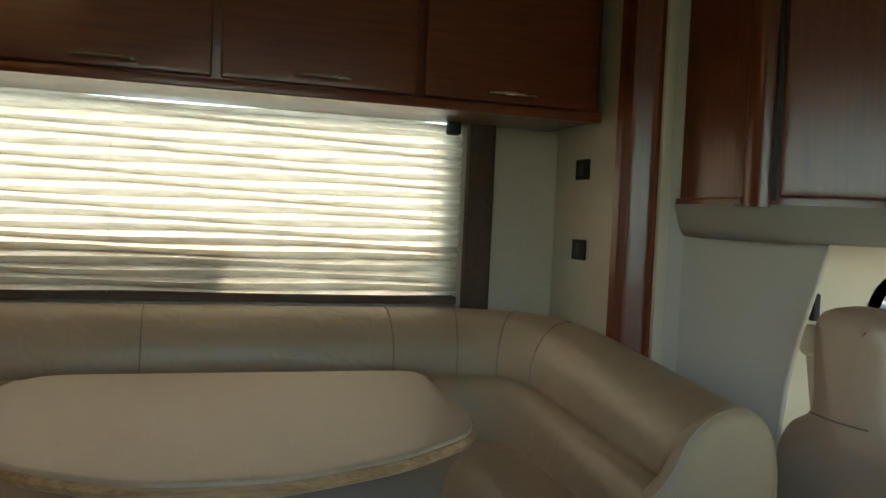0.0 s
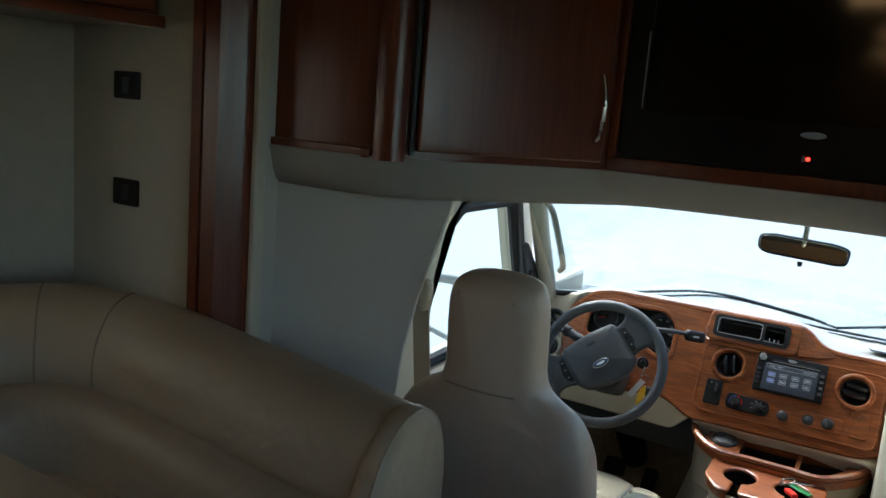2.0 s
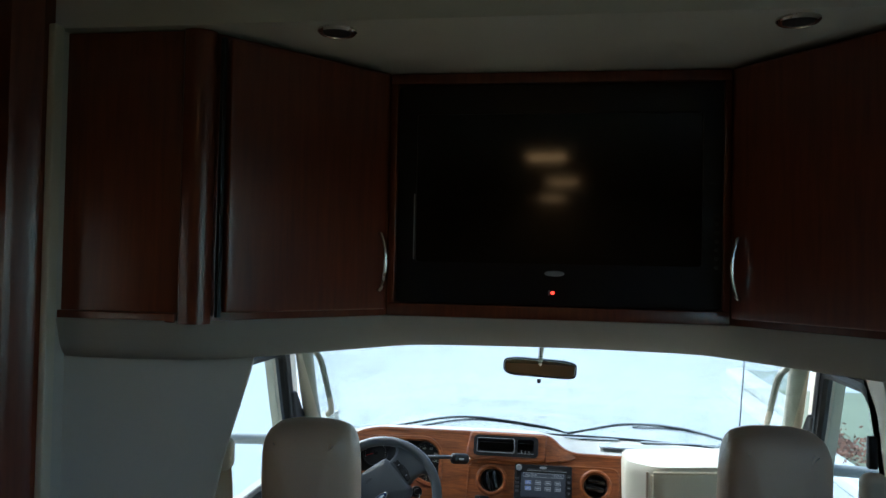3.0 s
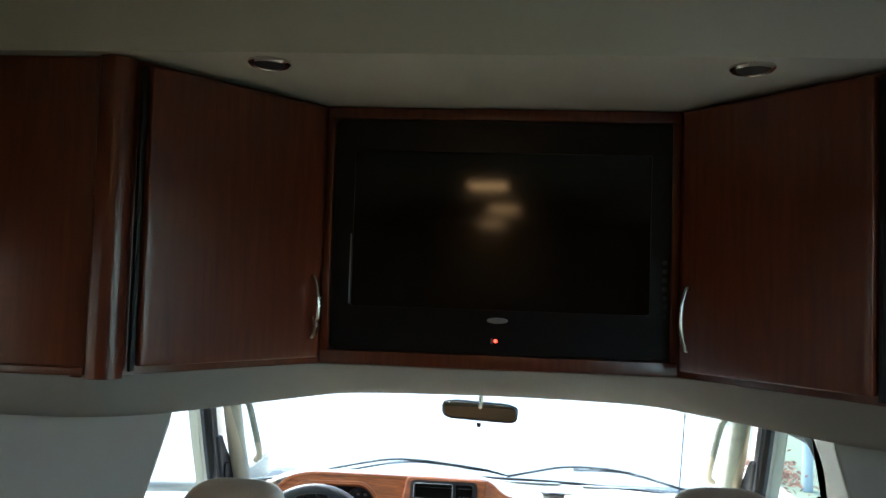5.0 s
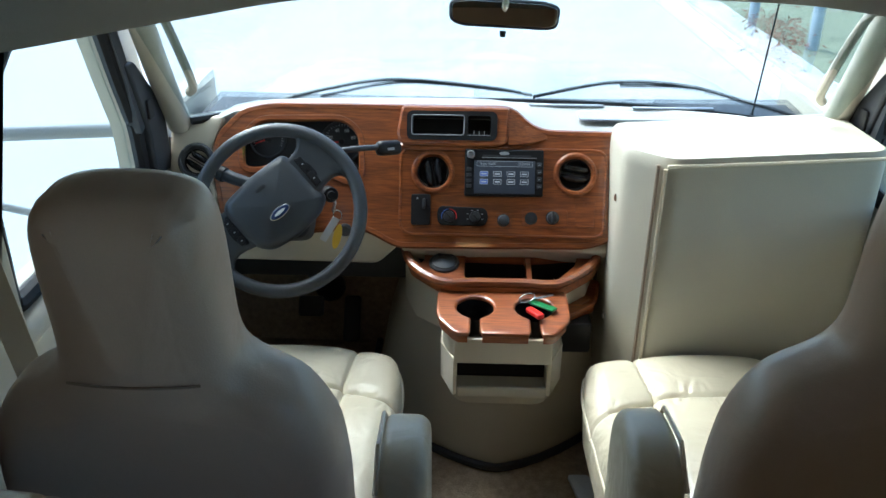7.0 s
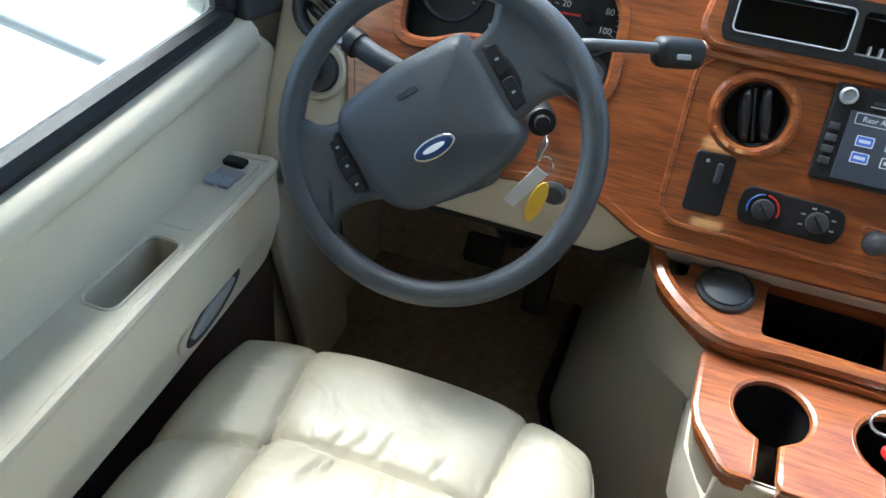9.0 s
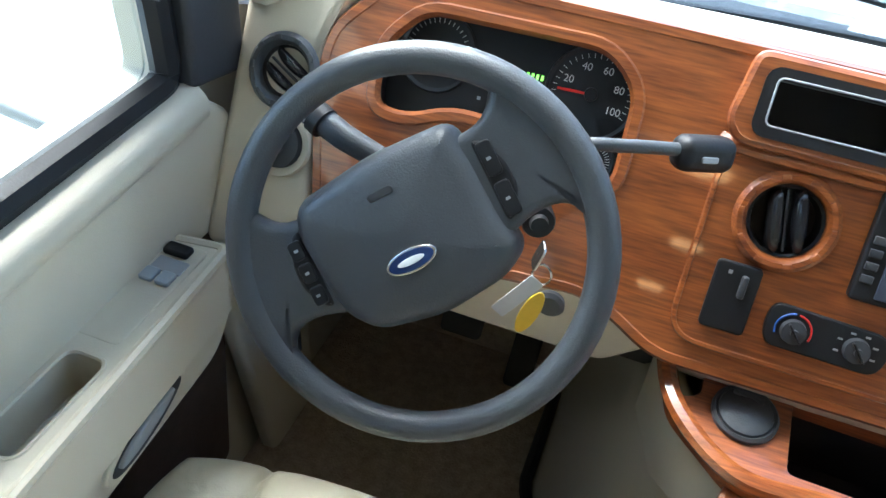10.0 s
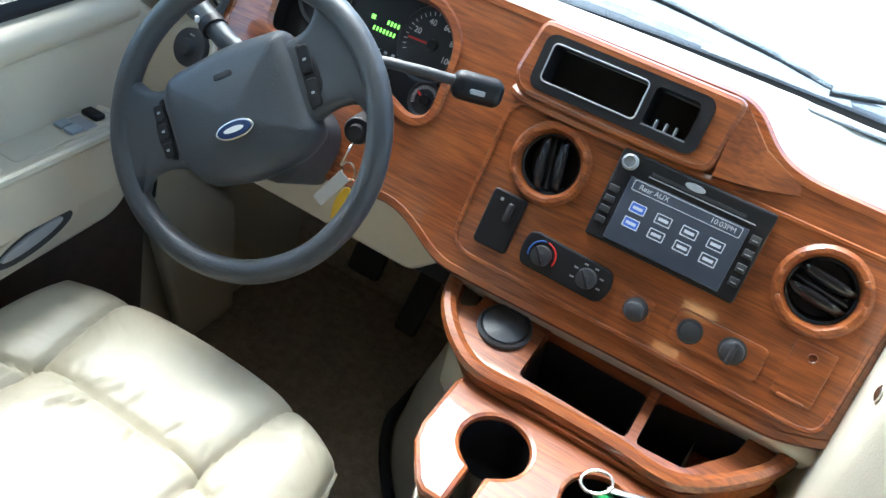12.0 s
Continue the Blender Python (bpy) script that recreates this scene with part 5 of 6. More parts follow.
eng = thing("engine_cover", (0, 0.1, 0), "cream moulded engine cover between the cab seats", "engine cover")
part("shell", rings_mesh([ushape(0.345, -0.195, 0.398, 0.002, 1.45), ushape(0.335, -0.19, 0.398, 0.06, 1.55), ushape(0.315, -0.175, 0.398, 0.16, 1.85), ushape(0.285, -0.15, 0.398, 0.26, 2.2), ushape(0.255, -0.12, 0.398, 0.37), ushape(0.245, -0.09, 0.398, 0.42), ushape(0.225, -0.05, 0.398, 0.437)]), M_PLASTIC, eng)
part("carpet_lip", tube([(x * 1.02, y - 0.01, 0.014) for x, y, z in ushape(0.350, -0.195, 0.39, 0, 1.45)], 0.011, 8), M_DARK, eng, "dark rubber lip")
part("latch", puff(rrect(0.028, 0.06, 0.006, 3), 0.022, 0.006), M_BLACK, eng, "black latch", m=frame_at((-0.232, -0.01, 0.075), (0.7, -0.7, 0), (0.1, 0.1, 1)))

con = thing("console", (0, -0.2, 0.3), "cream console with glossy wood-grain tray and cup holders", "console")
# front bin body
bp_ = [(-0.13, 0.10), (-0.135, -0.27), (-0.105, -0.335), (0.105, -0.335), (0.135, -0.27), (0.13, 0.10)]
sc = lambda f, dy: [(x * f, y + (dy if y < -0.2 else 0)) for x, y in bp_]
bm = rings_mesh([[(x, y, z) for x, y in rounded(sc(f, dy), 0.03, 3)] for z, f, dy in ((0.285, 0.80, 0.05), (0.305, 0.92, 0.015), (0.345, 0.98, 0.0))])
part("bin_bottom", bm, M_PLASTIC, con)
bm = rings_mesh([[(x, y, z) for x, y in rounded(sc(f, dy), 0.03, 3)] for z, f, dy in ((0.428, 1.0, 0.0), (0.492, 1.01, 0.0))], False, False)
bmesh.ops.solidify(bm, geom=bm.faces, thickness=0.006)
part("bin_top", bm, M_PLASTIC, con)
for s in (-1, 1):
    part("bin_side", rings_mesh([[(s * x, y, z) for x, y in ((0.136, 0.10), (0.138, -0.265), (0.108, -0.336), (0.100, -0.334), (0.102, 0.10))] for z in (0.34, 0.432)]), M_PLASTIC, con)
for s in (-1, 1):
    part("tray_skirt", rings_mesh([[(s * x, y, z) for x, y in ((0.135, -0.16), (0.205, -0.10), (0.238, 0.0), (0.225, 0.02), (0.19, -0.09), (0.13, -0.145))] for z in (0.40, 0.528)]), M_PLASTIC, con)
# thin black sheet gives the bin opening its dark inside
part("bin_dark_sheet", box(-0.11, 0.11, -0.27, -0.26, 0.33, 0.44), M_BLACK, con)
part("bin_lip", box(-0.10, 0.10, -0.340, -0.328, 0.335, 0.362, 0.004), M_PLASTIC, con)
part("bin_front", puff(rounded([(-0.108, 0.426), (0.108, 0.426), (0.108, 0.490), (-0.108, 0.490)], 0.008), 0.012, 0.004), M_PLASTIC, con, m=frame_at((0, -0.329, 0), (1, 0, 0), (0, 0, 1)))
# wood tray
mz = lambda z: Matrix.Translation((0, 0, z))
tilt = Matrix.Translation((0, 0, 0.505)) @ Matrix.Translation((0, -0.30, 0)) @ Matrix.Rotation(radians(9), 4, "X") @ Matrix.Translation((0, 0.30, 0))
wing_ = rounded([(-0.245, -0.005), (-0.215, -0.12), (-0.135, -0.19), (0.135, -0.19), (0.215, -0.12), (0.255, -0.03), (0.245, 0.0), (0.0, -0.045), (-0.2, 0.01)], 0.02, 4)
h1 = rounded([(-0.088, -0.152), (-0.088, -0.062), (0.058, -0.066), (0.058, -0.155)], 0.008, 3)
h2 = rounded([(0.070, -0.155), (0.070, -0.067), (0.185, -0.05), (0.175, -0.095), (0.13, -0.152)], 0.008, 3)
h3 = rounded([(-0.225, -0.03), (-0.205, -0.10), (-0.185, -0.09), (-0.185, -0.03)], 0.008, 3)
part("tray", plate(wing_, [h1, h2, h3], 0.022), M_BURL, con, "glossy wood-grain tray", m=tilt @ mz(0.012))
for hh, nm in ((h1, "pocket"), (h2, "pocket"), (h3, "pocket")):
    bm = rings_mesh([[(x, y, 0.004) for x, y in inset(hh, -0.002)], [(x, y, -0.09) for x, y in inset(hh, 0.004)]], False, True)
    part(nm, bm, M_BLACK, con, "black tray pocket", m=tilt)
front_rail = spline([(-0.24, -0.02, 0.02), (-0.212, -0.115, 0.02), (-0.14, -0.178, 0.02), (-0.05, -0.176, 0.018), (0.05, -0.176, 0.018), (0.13, -0.178, 0.02), (0.205, -0.112, 0.02), (0.245, -0.03, 0.02)], 6)
part("rail", tube(front_rail, 0.011, 8), M_BURL, con, "polished rolled wood rail", m=tilt)
ctilt = Matrix.Translation((0, -0.26, 0.515)) @ Matrix.Rotation(radians(3.5), 4, "X") @ Matrix.Translation((0, 0.26, 0))


def keyhole(x, r=0.0475, w=0.016):
    """From the front edge up a finger slot, round the cup, and back."""
    a0 = math.asin(w / r)
    arc = [-math.pi / 2 - a0 - (2 * math.pi - 2 * a0) * i / 30 for i in range(31)]
    return [(x - w, -0.347), (x - w, -0.340)] + [(x + r * math.cos(a), -0.252 + r * math.sin(a)) for a in arc] + [(x + w, -0.340), (x + w, -0.347)]


cupf = [(-0.136, -0.16), (-0.143, -0.20), (-0.142, -0.275), (-0.136, -0.298), (-0.108, -0.340), (-0.098, -0.347)] + keyhole(-0.062) + keyhole(0.069) + [(0.102, -0.347), (0.112, -0.340), (0.138, -0.298), (0.143, -0.275), (0.143, -0.20), (0.136, -0.16)]
part("cup_plate", plate(cupf, [], 0.030), M_BURL, con, "glossy wood-grain cup holder plate", m=ctilt @ mz(0.004))
part("plate_edge", tube([(x, y, -0.002) for x, y in cupf], 0.0062, 8, closed=True), M_BURL, con, "polished rolled wood edge", m=ctilt)
for x in (-0.062, 0.069):
    c = part("cup_holder", lathe([(0.046, 0.0), (0.043, -0.04), (0.040, -0.078), (0.0001, -0.078)], 30, hollow=True), M_GLOSS, con, "glossy black cup well", m=ctilt @ Matrix.Translation((x, -0.252, -0.002)))
oc = part("power_socket_cap", lathe([(0.036, 0), (0.036, 0.005), (0.033, 0.008), (0.030, 0.005), (0.029, 0.008), (0.015, 0.013), (0, 0.0145)], 30), M_RUBBER, con, "round charcoal socket cap", m=tilt @ Matrix.Translation((-0.137, -0.098, 0.012)))
part("cap_grip", puff(rrect(0.034, 0.009, 0.004, 3), 0.004, 0.0018), M_RUBBER, oc, m=tilt @ Matrix.Translation((-0.137, -0.080, 0.021)) @ Matrix.Rotation(radians(-10), 4, "Z"))
sp2 = rounded([(0.140, -0.195), (0.225, -0.130), (0.246, -0.035), (0.140, -0.035)], 0.014, 4)
sp2h = inset(sp2, 0.013)
sm_ = Matrix.Translation((0, 0, 0.478)) @ Matrix.Rotation(radians(6), 4, "X")
part("side_tray", plate(sp2, [sp2h], 0.026), M_BURL, con, "small glossy wood-grain side tray", m=sm_)
part("side_tray_edge", tube([(x, y, -0.003) for x, y in sp2], 0.005, 6, closed=True), M_BURL, con, m=sm_)
part("pocket", rings_mesh([[(x, y, -0.004) for x, y in inset(sp2, 0.011)], [(x, y, -0.06) for x, y in inset(sp2, 0.016)]], False, True), M_BLACK, con, "black tray pocket", m=sm_)
# closed black box standing in for the dark inside of an open pocket
part("side_pocket_block", box(0.142, 0.215, -0.19, -0.02, 0.36, 0.44, 0.008), M_BLACK, con, "solid black block in place of the dark side pocket")
sp_ = thing("spare_keys", (0.075, -0.262, 0.45), "keys with red and green plastic fobs in the cup holder", "keys")
kt = ctilt @ Matrix.Translation((0.066, -0.252, 0.004))
part("ring", tube([(-0.012 + 0.017 * math.cos(k * 0.45), 0.018 + 0.017 * math.sin(k * 0.45), 0.014 + 0.006 * math.cos(k * 0.45)) for k in range(14)], 0.002, 6, closed=True), M_CHROME, sp_, m=kt)
part("red_fob", puff(rrect(0.018, 0.06, 0.006, 3), 0.012, 0.004), M_RED, sp_, "red plastic fob", m=kt @ Matrix.Translation((0.004, -0.03, 0.0)) @ Matrix.Rotation(radians(25), 4, "Z") @ Matrix.Rotation(radians(-14), 4, "X"))
part("green_fob", puff(rrect(0.024, 0.062, 0.003, 3), 0.005, 0.002), M_GREEN, sp_, "green plastic tag", m=kt @ Matrix.Translation((0.022, -0.004, 0.006)) @ Matrix.Rotation(radians(58), 4, "Z") @ Matrix.Rotation(radians(12), 4, "Y"))
part("key", box(-0.004, 0.004, -0.025, 0.025, 0, 0.002, 0.0008), M_CHROME, sp_, m=kt @ Matrix.Translation((0.025, 0.026, 0.012)) @ Matrix.Rotation(radians(-70), 4, "Z"))

# ---- padded cover in front of the passenger ----
cov = thing("padded_cover", (0.52, -0.15, 0.02), "cream vinyl padded box cover in front of the passenger seat", "cover")
cpl = [(0.248, 0.02), (0.248, -0.165), (0.262, -0.19), (0.315, -0.25), (0.345, -0.262), (0.745, -0.262), (0.765, -0.24), (0.765, 0.02)]
cpl = rounded(cpl, 0.018, 4)
rings = []
for z, f in ((0.03, 0.99), (0.05, 1.0), (0.3, 1.0), (0.6, 1.0), (0.84, 1.0), (0.862, 0.992), (0.872, 0.97)):
    rings.append([(0.52 + (x - 0.52) * f, -0.12 + (y + 0.12) * f, z + (0.06 * (x - 0.25) if z > 0.7 else 0) - (0.02 * (0.262 + y) if z > 0.7 else 0)) for x, y in cpl])
part("shell", rings_mesh(rings), M_VINYL, cov)
part("piping", tube([(0.305, -0.246, z) for z in (0.05, 0.3, 0.6, 0.86)], 0.004, 6), M_SEAM, cov, "dark stitched seam")
part("piping", tube([(0.318, -0.258, 0.05), (0.318, -0.258, 0.855)], 0.0045, 6), M_PIPE, cov)
part("piping", tube([(0.32, -0.262, 0.862), (0.5, -0.264, 0.872), (0.75, -0.264, 0.888)], 0.004, 6), M_PIPE, cov)
for z in (0.743, 0.439):
    part("snap", lathe([(0.009, 0), (0.009, 0.002), (0.005, 0.004), (0, 0.003)], 18), M_CHROME, cov, "brass snap fastener", m=frame_at((0.247, -0.14, z), (0, 1, 0), (0, 0, 1)) @ Matrix.Rotation(radians(180), 4, "X"))
solid("floor_strap", puff(rounded([(-0.03, -0.07), (0.035, -0.06), (0.03, 0.06), (-0.02, 0.075)], 0.01), 0.014, 0.004, 0.006), M_TAG, "folded pale grey strap beside the cover", "strap", m=frame_at((0.225, -0.30, 0.004), (1, 0.4, 0), (-0.4, 1, 0.25)))

# ---- seats ----


def captain_seat(x, dz, nm, grp):
    s = thing("captain_seat", (x, -0.6, 0), "cream and taupe leather captain seat with integral headrest", "seat", grp)
    mb = frame_at((x - 0.008, -0.865, 0.005), (1, 0, 0), (0, -0.08, 1))
    out = [(-0.207, 0.40), (-0.23, 0.55), (-0.230, 0.69), (-0.221, 0.775), (-0.186, 0.84), (-0.116, 0.878), (-0.102, 0.91), (-0.102, 1.02), (-0.099, 1.07), (-0.084, 1.105), (-0.04, 1.117)]
    out = out + [(-a, b) for a, b in reversed(out)]
    out = rounded(out, 0.03, 3)[::-1]
    bk = part("backrest", puff(out, 0.125, 0.045, 0.012), M_SEAT, s, "taupe leather back with headrest", m=mb @ Matrix.Translation((0, dz, -0.005)))
    front = rounded([(-0.17, 0.42), (0.17, 0.42), (0.19, 0.74), (0.10, 0.86), (-0.10, 0.86), (-0.19, 0.74)], 0.05)
    part("back_cushion", puff(front, 0.05, 0.02, 0.015), M_CREAM, s, "cream leather back cushion", m=frame_at((x - 0.008, -0.88, 0.005), (-1, 0, 0), (0, -0.08, 1)) @ Matrix.Translation((0, dz, -0.01)))
    zr = 0.895 + dz
    part("seam", tube([mb @ Vector((a, zr - 0.007 * math.cos(a * 9), 0.1335 - 0.9 * a * a)) for a in [k / 10 * 0.078 for k in range(-10, 11)]], 0.0018, 6), M_SEAM, bk)
    part("seam", tube([mb @ Vector((a, b + dz, 0.1175)) for a, b in ((0.052, 1.035), (0.056, 0.98), (0.060, 0.895))], 0.0015, 6), M_SEAM, bk)
    # cushion: one padded skin with stitched valleys and puckers
    bm = bmesh.new()
    rng = random.Random(11 if x < 0 else 12)
    pucker = [(rng.uniform(-0.24, 0.22), rng.uniform(0.02, 0.065), rng.choice((-1, 1)), rng.uniform(-0.5, 0.5)) for _ in range(30)]
    dip = lambda d, w: math.exp(-(d / w) ** 2)
    nu, nv = 132, 148
    skin = []
    for j in range(nv + 1):
        v = j / nv
        row = []
        for i in range(nu + 1):
            u = 2 * i / nu - 1
            front = -0.262 - 0.040 * abs(u) ** 4 - 0.004 * u * u
            y = -0.92 + (front + 0.92) * v
            half = (0.283 if u < 0 else 0.240) - 0.030 * max(0.0, (y + 0.42) / 0.15) ** 2 - 0.012 * max(0.0, (-0.6 - y) / 0.28)
            px = u * half
            edge = min(half - abs(px), front - y, y + 0.94)
            r = 0.055
            roll = max(0.0, 1 - edge / r)
            z = 0.428 - r * (1 - math.sqrt(max(0.0, 1 - min(1.0, roll) ** 2.2)))
            sx = (-0.146 if px < 0 else 0.118) - (0.018 if px < 0 else -0.014) * max(0.0, (y + 0.43) / 0.16)
            z += 0.006 * math.cos(min(1.0, abs(px) / 0.13) * math.pi / 2) + 0.005 * dip(y + 0.34, 0.06) + 0.006 * dip(y + 0.56, 0.09)
            mid = -0.434 - (0.012 if abs(px) > abs(sx) else 0.0) - 0.35 * max(0.0, abs(px) - 0.13)
            z -= 0.008 * dip(px - sx, 0.0055) + 0.005 * dip(px - sx, 0.024)
            z -= 0.008 * dip(y - mid, 0.0055) + 0.005 * dip(y - mid, 0.024)
            for cx, ln, sd, lean in pucker:
                along = (y - mid) * sd
                if 0 < along < ln:
                    z -= 0.0032 * math.sin(math.pi * along / ln) * dip(px - cx - lean * along, 0.0042)
            row.append(bm.verts.new((x + px, y, z)))
        skin.append(row)
    for j in range(nv):
        for i in range(nu):
            bm.faces.new((skin[j][i], skin[j][i + 1], skin[j + 1][i + 1], skin[j + 1][i]))
    loop = skin[0] + [r_[-1] for r_ in skin[1:]] + skin[-1][-2::-1] + [r_[0] for r_ in skin[-2:0:-1]]
    under = [bm.verts.new((v.co.x * 0.97 + x * 0.03, v.co.y, 0.262)) for v in loop]
    for k in range(len(loop)):
        bm.faces.new((loop[k - 1], loop[k], under[k], under[k - 1]))
    welt = [v.co + Vector((0, 0, -0.004)) for v in loop]
    part("cushion", bm, M_CREAM, s, "cream leather seat cushion with puckered seams")
    part("piping", tube(welt, 0.0038, 6, closed=True), M_PIPE, s, "pale welt piping")
    # raised armrest on the aisle side
    sd = 1 if x < 0 else -1
    ar = part("armrest", puff(rounded([(-0.96, 0.46), (-0.79, 0.46), (-0.775, 0.66), (-0.80, 0.715), (-0.90, 0.725), (-0.96, 0.69)], 0.04), 0.075, 0.022), M_CREAM, s, "raised cream leather armrest", m=frame_at((x + sd * 0.285 - 0.0375, 0, dz - 0.06), (0, 1, 0), (0, 0, 1)))
    part("piping", tube([(x + sd * 0.25, y, z + dz - 0.06) for y, z in ((-0.955, 0.68), (-0.90, 0.724), (-0.81, 0.713), (-0.78, 0.66))], 0.004, 6), M_PIPE, ar)
    part("base", box(x - 0.20, x + 0.20, -0.80, -0.36, 0.10, 0.27, 0.012), M_DARK, s, "dark seat base")
    part("pedestal", box(x - 0.15, x + 0.15, -0.75, -0.42, 0.002, 0.10, 0.006), M_BLACK, s)
    return s


captain_seat(-0.455, 0.0, "driver", "cab captain seats")
captain_seat(0.462, 0.03, "passenger", "cab captain seats").rotation_euler.z = radians(2)

# ---- driver's door ----
door = thing("door_1", (-0.80, -0.35, 0.0), "cream moulded driver's door panel, shut", "door", kind="structure")
md = frame_at((-0.828, 0, 0), (0, 1, 0), (0, 0, 1))
part("upper_panel", puff(rounded([(-0.74, 0.56), (-0.06, 0.56), (-0.03, 0.70), (-0.10, 0.758), (-0.74, 0.738)], 0.02), 0.03, 0.012), M_PLASTIC, door, m=md)
# lower panel is darker than the cream door face above
part("lower_panel", puff(rounded([(-0.74, 0.10), (-0.10, 0.10), (-0.06, 0.56), (-0.74, 0.575)], 0.02), 0.018, 0.006), M_FABRIC, door, "dark brown lower door panel", m=md)
top_y = rounded([(-0.152, 0.735), (-0.165, 0.818), (-0.74, 0.818), (-0.74, 0.708), (-0.45, 0.722)], 0.018, 4)
cup_y = rrect(0.128, 0.048, 0.014, 4, -0.418, 0.768)
mt_ = frame_at((0, 0, 0.601), (0, 1, 0), (-1, 0, 0))
arm = part("armrest", plate(top_y, [cup_y], 0.090), M_PLASTIC, door, "cream door armrest with a pull cup", m=mt_)
part("armrest_edge", tube([(x, y, -0.004) for x, y in inset(top_y, 0.004)], 0.0075, 8, closed=True), M_PLASTIC, arm, m=mt_)
part("pull_cup_rim", tube([(x, y, -0.001) for x, y in cup_y], 0.003, 6, closed=True), M_PLASTIC, arm, m=mt_)
part("pull_cup_floor", puff(inset(cup_y, -0.002), 0.006, 0.002), M_PLASTIC, arm, m=mt_ @ Matrix.Translation((0, 0, -0.062)))
ma = frame_at((-0.775, 0, 0.601), (0, 1, 0.01), (-1, 0, 0))
sw2 = part("switch_plate", puff(rounded([(-0.335, -0.025), (-0.172, -0.025), (-0.176, 0.030), (-0.335, 0.030)], 0.01), 0.005, 0.002), M_PLASTIC, arm, m=ma @ Matrix.Translation((0, 0, -0.001)))
for y, x_ in ((-0.19, 0.004),):
    part("window_switch", puff(rrect(0.018, 0.032, 0.004, 3), 0.008, 0.003), M_BLACK, arm, m=ma @ Matrix.Translation((y, x_, 0.004)))
for x_ in (-0.010, 0.010):
    part("window_switch", puff(rrect(0.02, 0.017, 0.003, 3), 0.006, 0.002), M_TRAY, arm, m=ma @ Matrix.Translation((-0.235, x_, 0.004)))
part("switch_recess", puff(rrect(0.022, 0.038, 0.002, 2), 0.002, 0.0005), M_GREY, arm, m=ma @ Matrix.Translation((-0.213, 0.0, 0.0035)))
part("armrest_face", puff(rounded([(-0.74, 0.425), (-0.42, 0.435), (-0.19, 0.455), (-0.14, 0.52), (-0.16, 0.575), (-0.74, 0.575)], 0.03), 0.022, 0.010), M_PLASTIC, door, "cream door face below the armrest", m=md @ Matrix.Translation((0, 0, 0.066)))
hd = part("door_handle", puff(ellipse(0.075, 0.026, 28), 0.010, 0.004), M_PLASTIC, door, "oval inside door handle", m=md @ Matrix.Translation((-0.335, 0.487, 0.084)) @ Matrix.Rotation(radians(14), 4, "Z"))
# dark oval disc, proud of the handle, in place of a hollow
part("handle_dark_oval", puff(ellipse(0.064, 0.019, 28), 0.004, 0.0015), M_DARK, hd, m=md @ Matrix.Translation((-0.335, 0.487, 0.0915)) @ Matrix.Rotation(radians(14), 4, "Z"))
part("lever", puff(ellipse(0.050, 0.010, 24), 0.008, 0.003), M_GREY, hd, m=md @ Matrix.Translation((-0.340, 0.492, 0.093)) @ Matrix.Rotation(radians(14), 4, "Z"))
part("sill_roll", tube(spline([(-0.812, -0.74, 0.716), (-0.812, -0.45, 0.722), (-0.812, -0.25, 0.730), (-0.814, -0.09, 0.738)], 5), 0.026, 12), M_PLASTIC, door, "rounded cream top of the door panel")
part("sill_strip", box(-0.834, -0.818, -0.70, -0.108, 0.748, 0.766, 0.003), M_BLACK, door, "black window sill seal")
part("kick_trim", puff(rounded([(-0.02, 0.02), (0.12, 0.02), (0.12, 0.30), (-0.09, 0.52), (-0.12, 0.50)], 0.02), 0.03, 0.01), M_PLASTIC, door, m=md @ Matrix.Translation((0, 0, 0.02)))

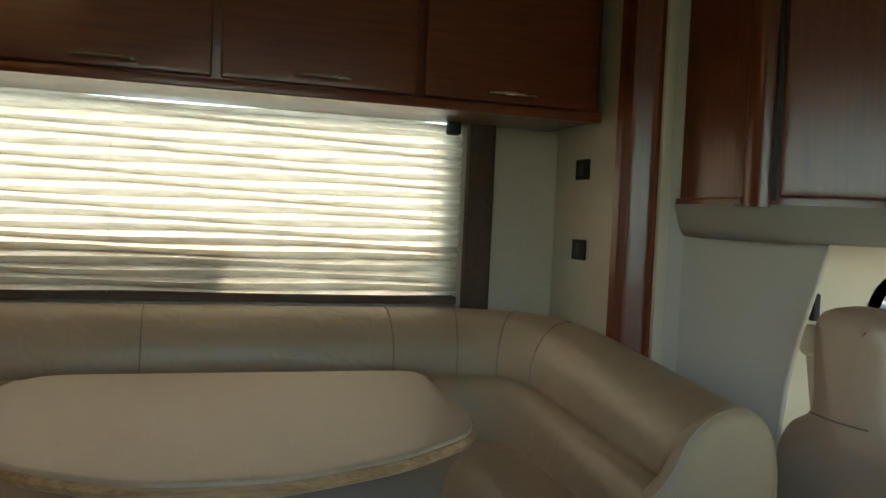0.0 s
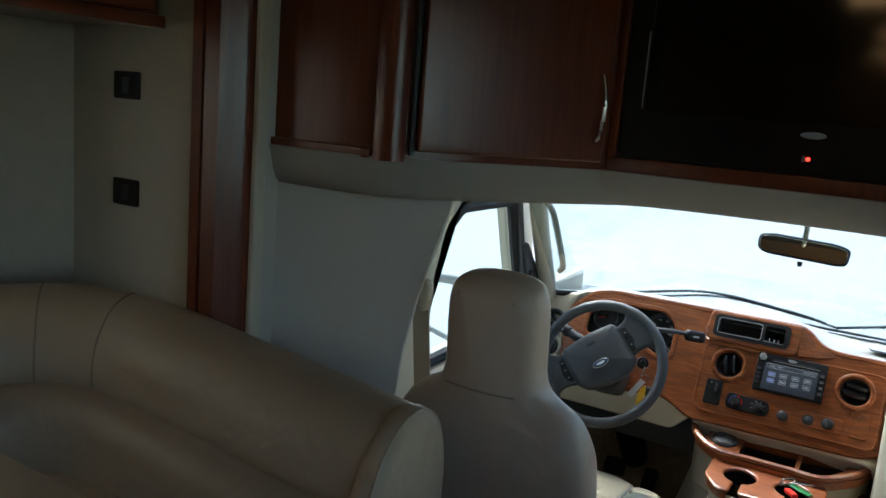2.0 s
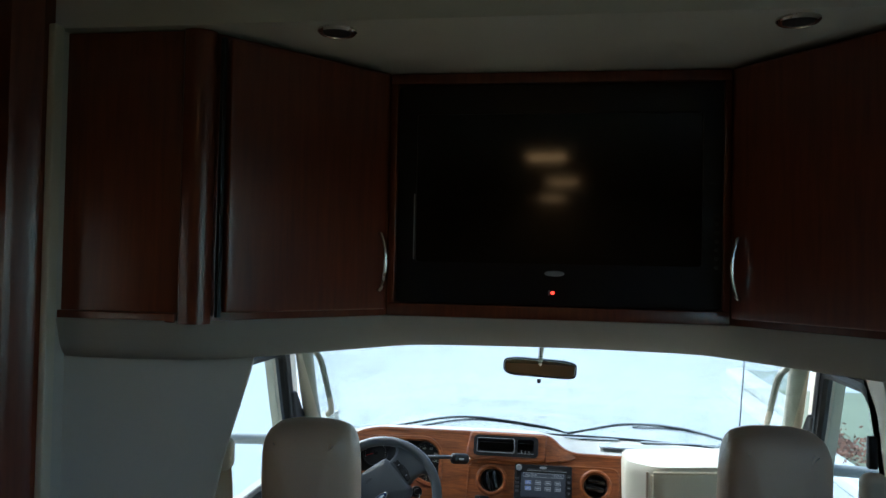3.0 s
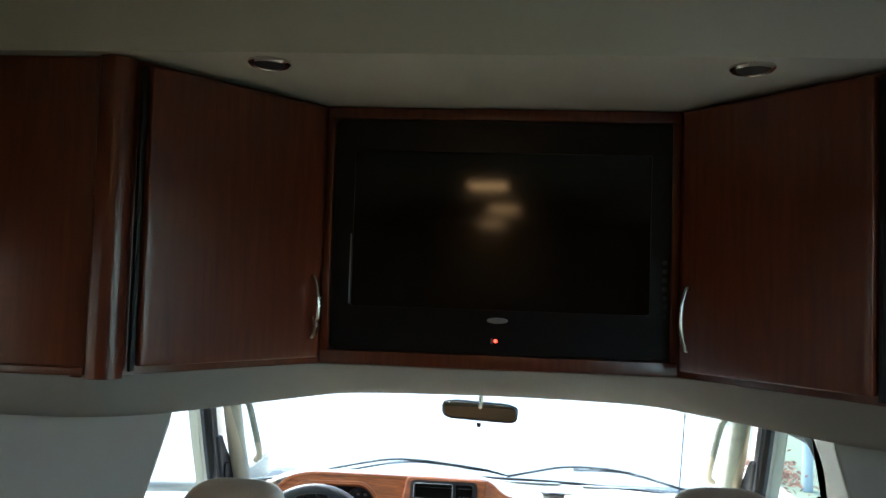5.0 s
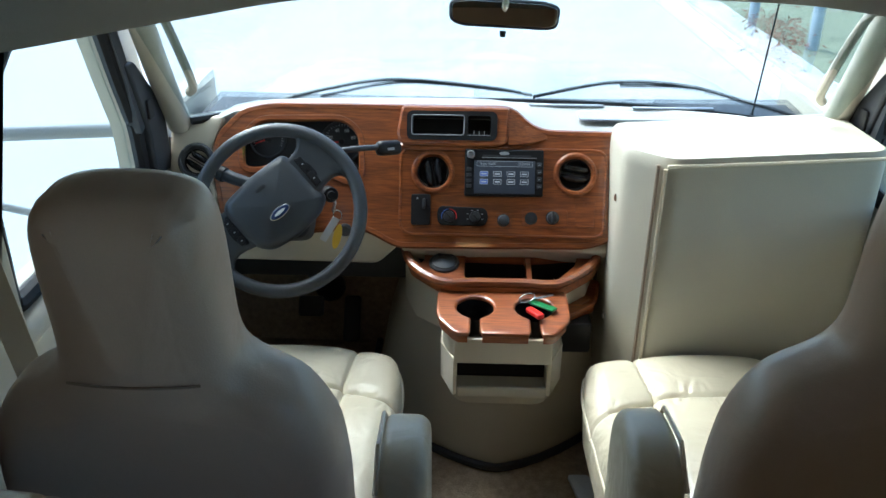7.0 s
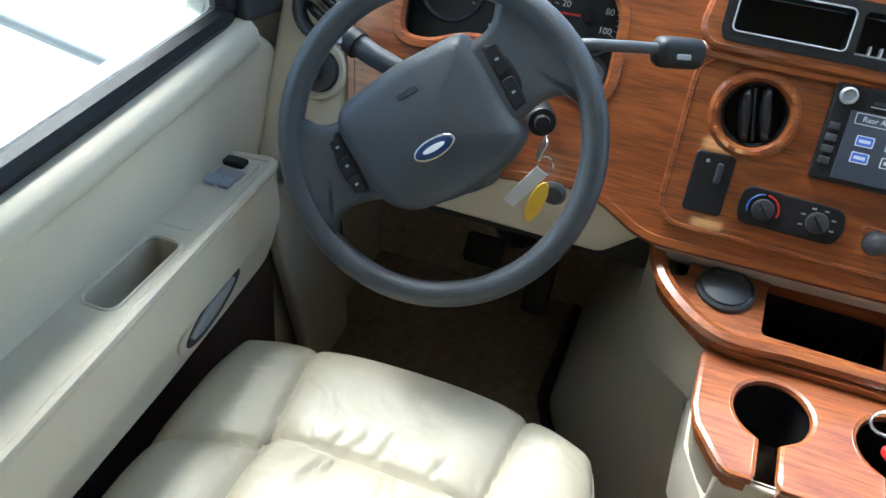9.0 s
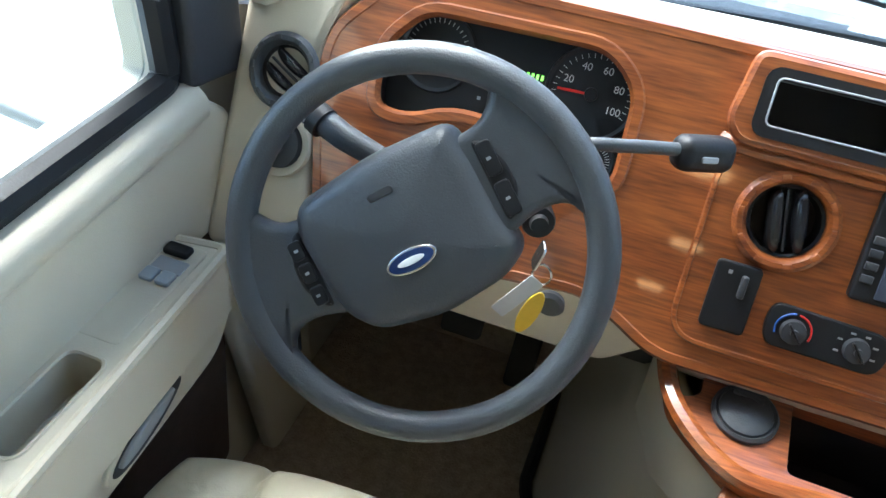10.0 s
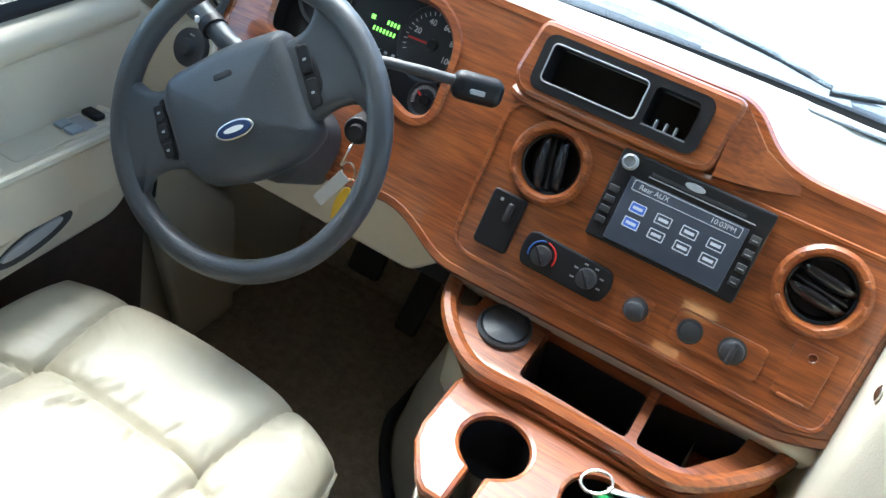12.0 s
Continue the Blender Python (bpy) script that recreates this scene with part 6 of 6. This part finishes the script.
# seat belt and mirror
for s in (-1, 1):
    x0 = -0.70 if s < 0 else 0.68
    b = thing("seat_belt", (x0, -0.91, 0.3), "cream seat belt hanging from its pillar guide", "seat belt", "cab seat belts")
    part("guide", puff(rrect(0.055, 0.075, 0.02, 4), 0.04, 0.015), M_PLASTIC, b, m=frame_at((x0, -0.905, 1.01), (1, 0, 0), (0, 0, 1)))
    part("webbing", rings_mesh([[(x0 - 0.022, -0.925, 1.0), (x0 + 0.022, -0.925, 1.0), (x0 + 0.022, -0.922, 1.0), (x0 - 0.022, -0.922, 1.0)],
                                [(x0 - 0.02 + s * 0.0, -0.86, 0.6), (x0 + 0.024, -0.86, 0.6), (x0 + 0.024, -0.857, 0.6), (x0 - 0.02, -0.857, 0.6)],
                                [(x0 - 0.02 + s * 0.01, -0.80, 0.25), (x0 + 0.024, -0.80, 0.25), (x0 + 0.024, -0.797, 0.25), (x0 - 0.02, -0.797, 0.25)]]), M_PLASTIC, b, "pale woven webbing")
    part("slot_cover", box(x0 - 0.012, x0 + 0.006, -0.93, -0.91, 1.055, 1.12, 0.004), M_BLACK, b)
    solid("pillar_trim", puff(rounded([(-1.0, 0.02), (-0.70, 0.02), (-0.70, 0.95), (-0.64, 1.12), (-0.55, 1.20), (-0.55, 1.255), (-1.0, 1.255)], 0.02), 0.02, 0.006), M_PLASTIC, "cream trim behind the cab door", "pillar", kind="structure",
          m=frame_at((-0.826 if s < 0 else 0.784, 0, 0), (0, 1, 0), (0, 0, 1)))
rv = thing("rear_view_mirror", (-0.015, -0.08, 1.08), "black framed rear-view mirror on the windscreen", "mirror")
mr = frame_at((-0.015, -0.085, 1.128), (1, 0.02, -0.05), (0.05, 0.1, 1))
mo_ = rounded([(-0.117, 0.022), (-0.08, 0.030), (0.08, 0.030), (0.117, 0.022), (0.115, -0.022), (0.09, -0.028), (-0.09, -0.028), (-0.115, -0.018)], 0.014, 4)
part("housing", puff(mo_, 0.022, 0.006), M_BLACK, rv, m=mr @ Matrix.Translation((0, 0, -0.022)))
part("glass", puff(inset(mo_, 0.006), 0.002, 0.0005), M_MIRROR, rv, "mirror glass", m=mr @ Matrix.Translation((0, 0, -0.001)))
part("stem", tube([mr @ Vector((0, 0.0, -0.01)), Vector((-0.01, -0.10, 1.20)), Vector((-0.01, -0.17, 1.245))], 0.008, 8), M_CHROME, rv)
part("toggle", lathe([(0.007, 0), (0.006, 0.012), (0, 0.014)], 12), M_BLACK, rv, m=mr @ Matrix.Translation((0, -0.034, -0.008)) @ Matrix.Rotation(radians(90), 4, "X"))
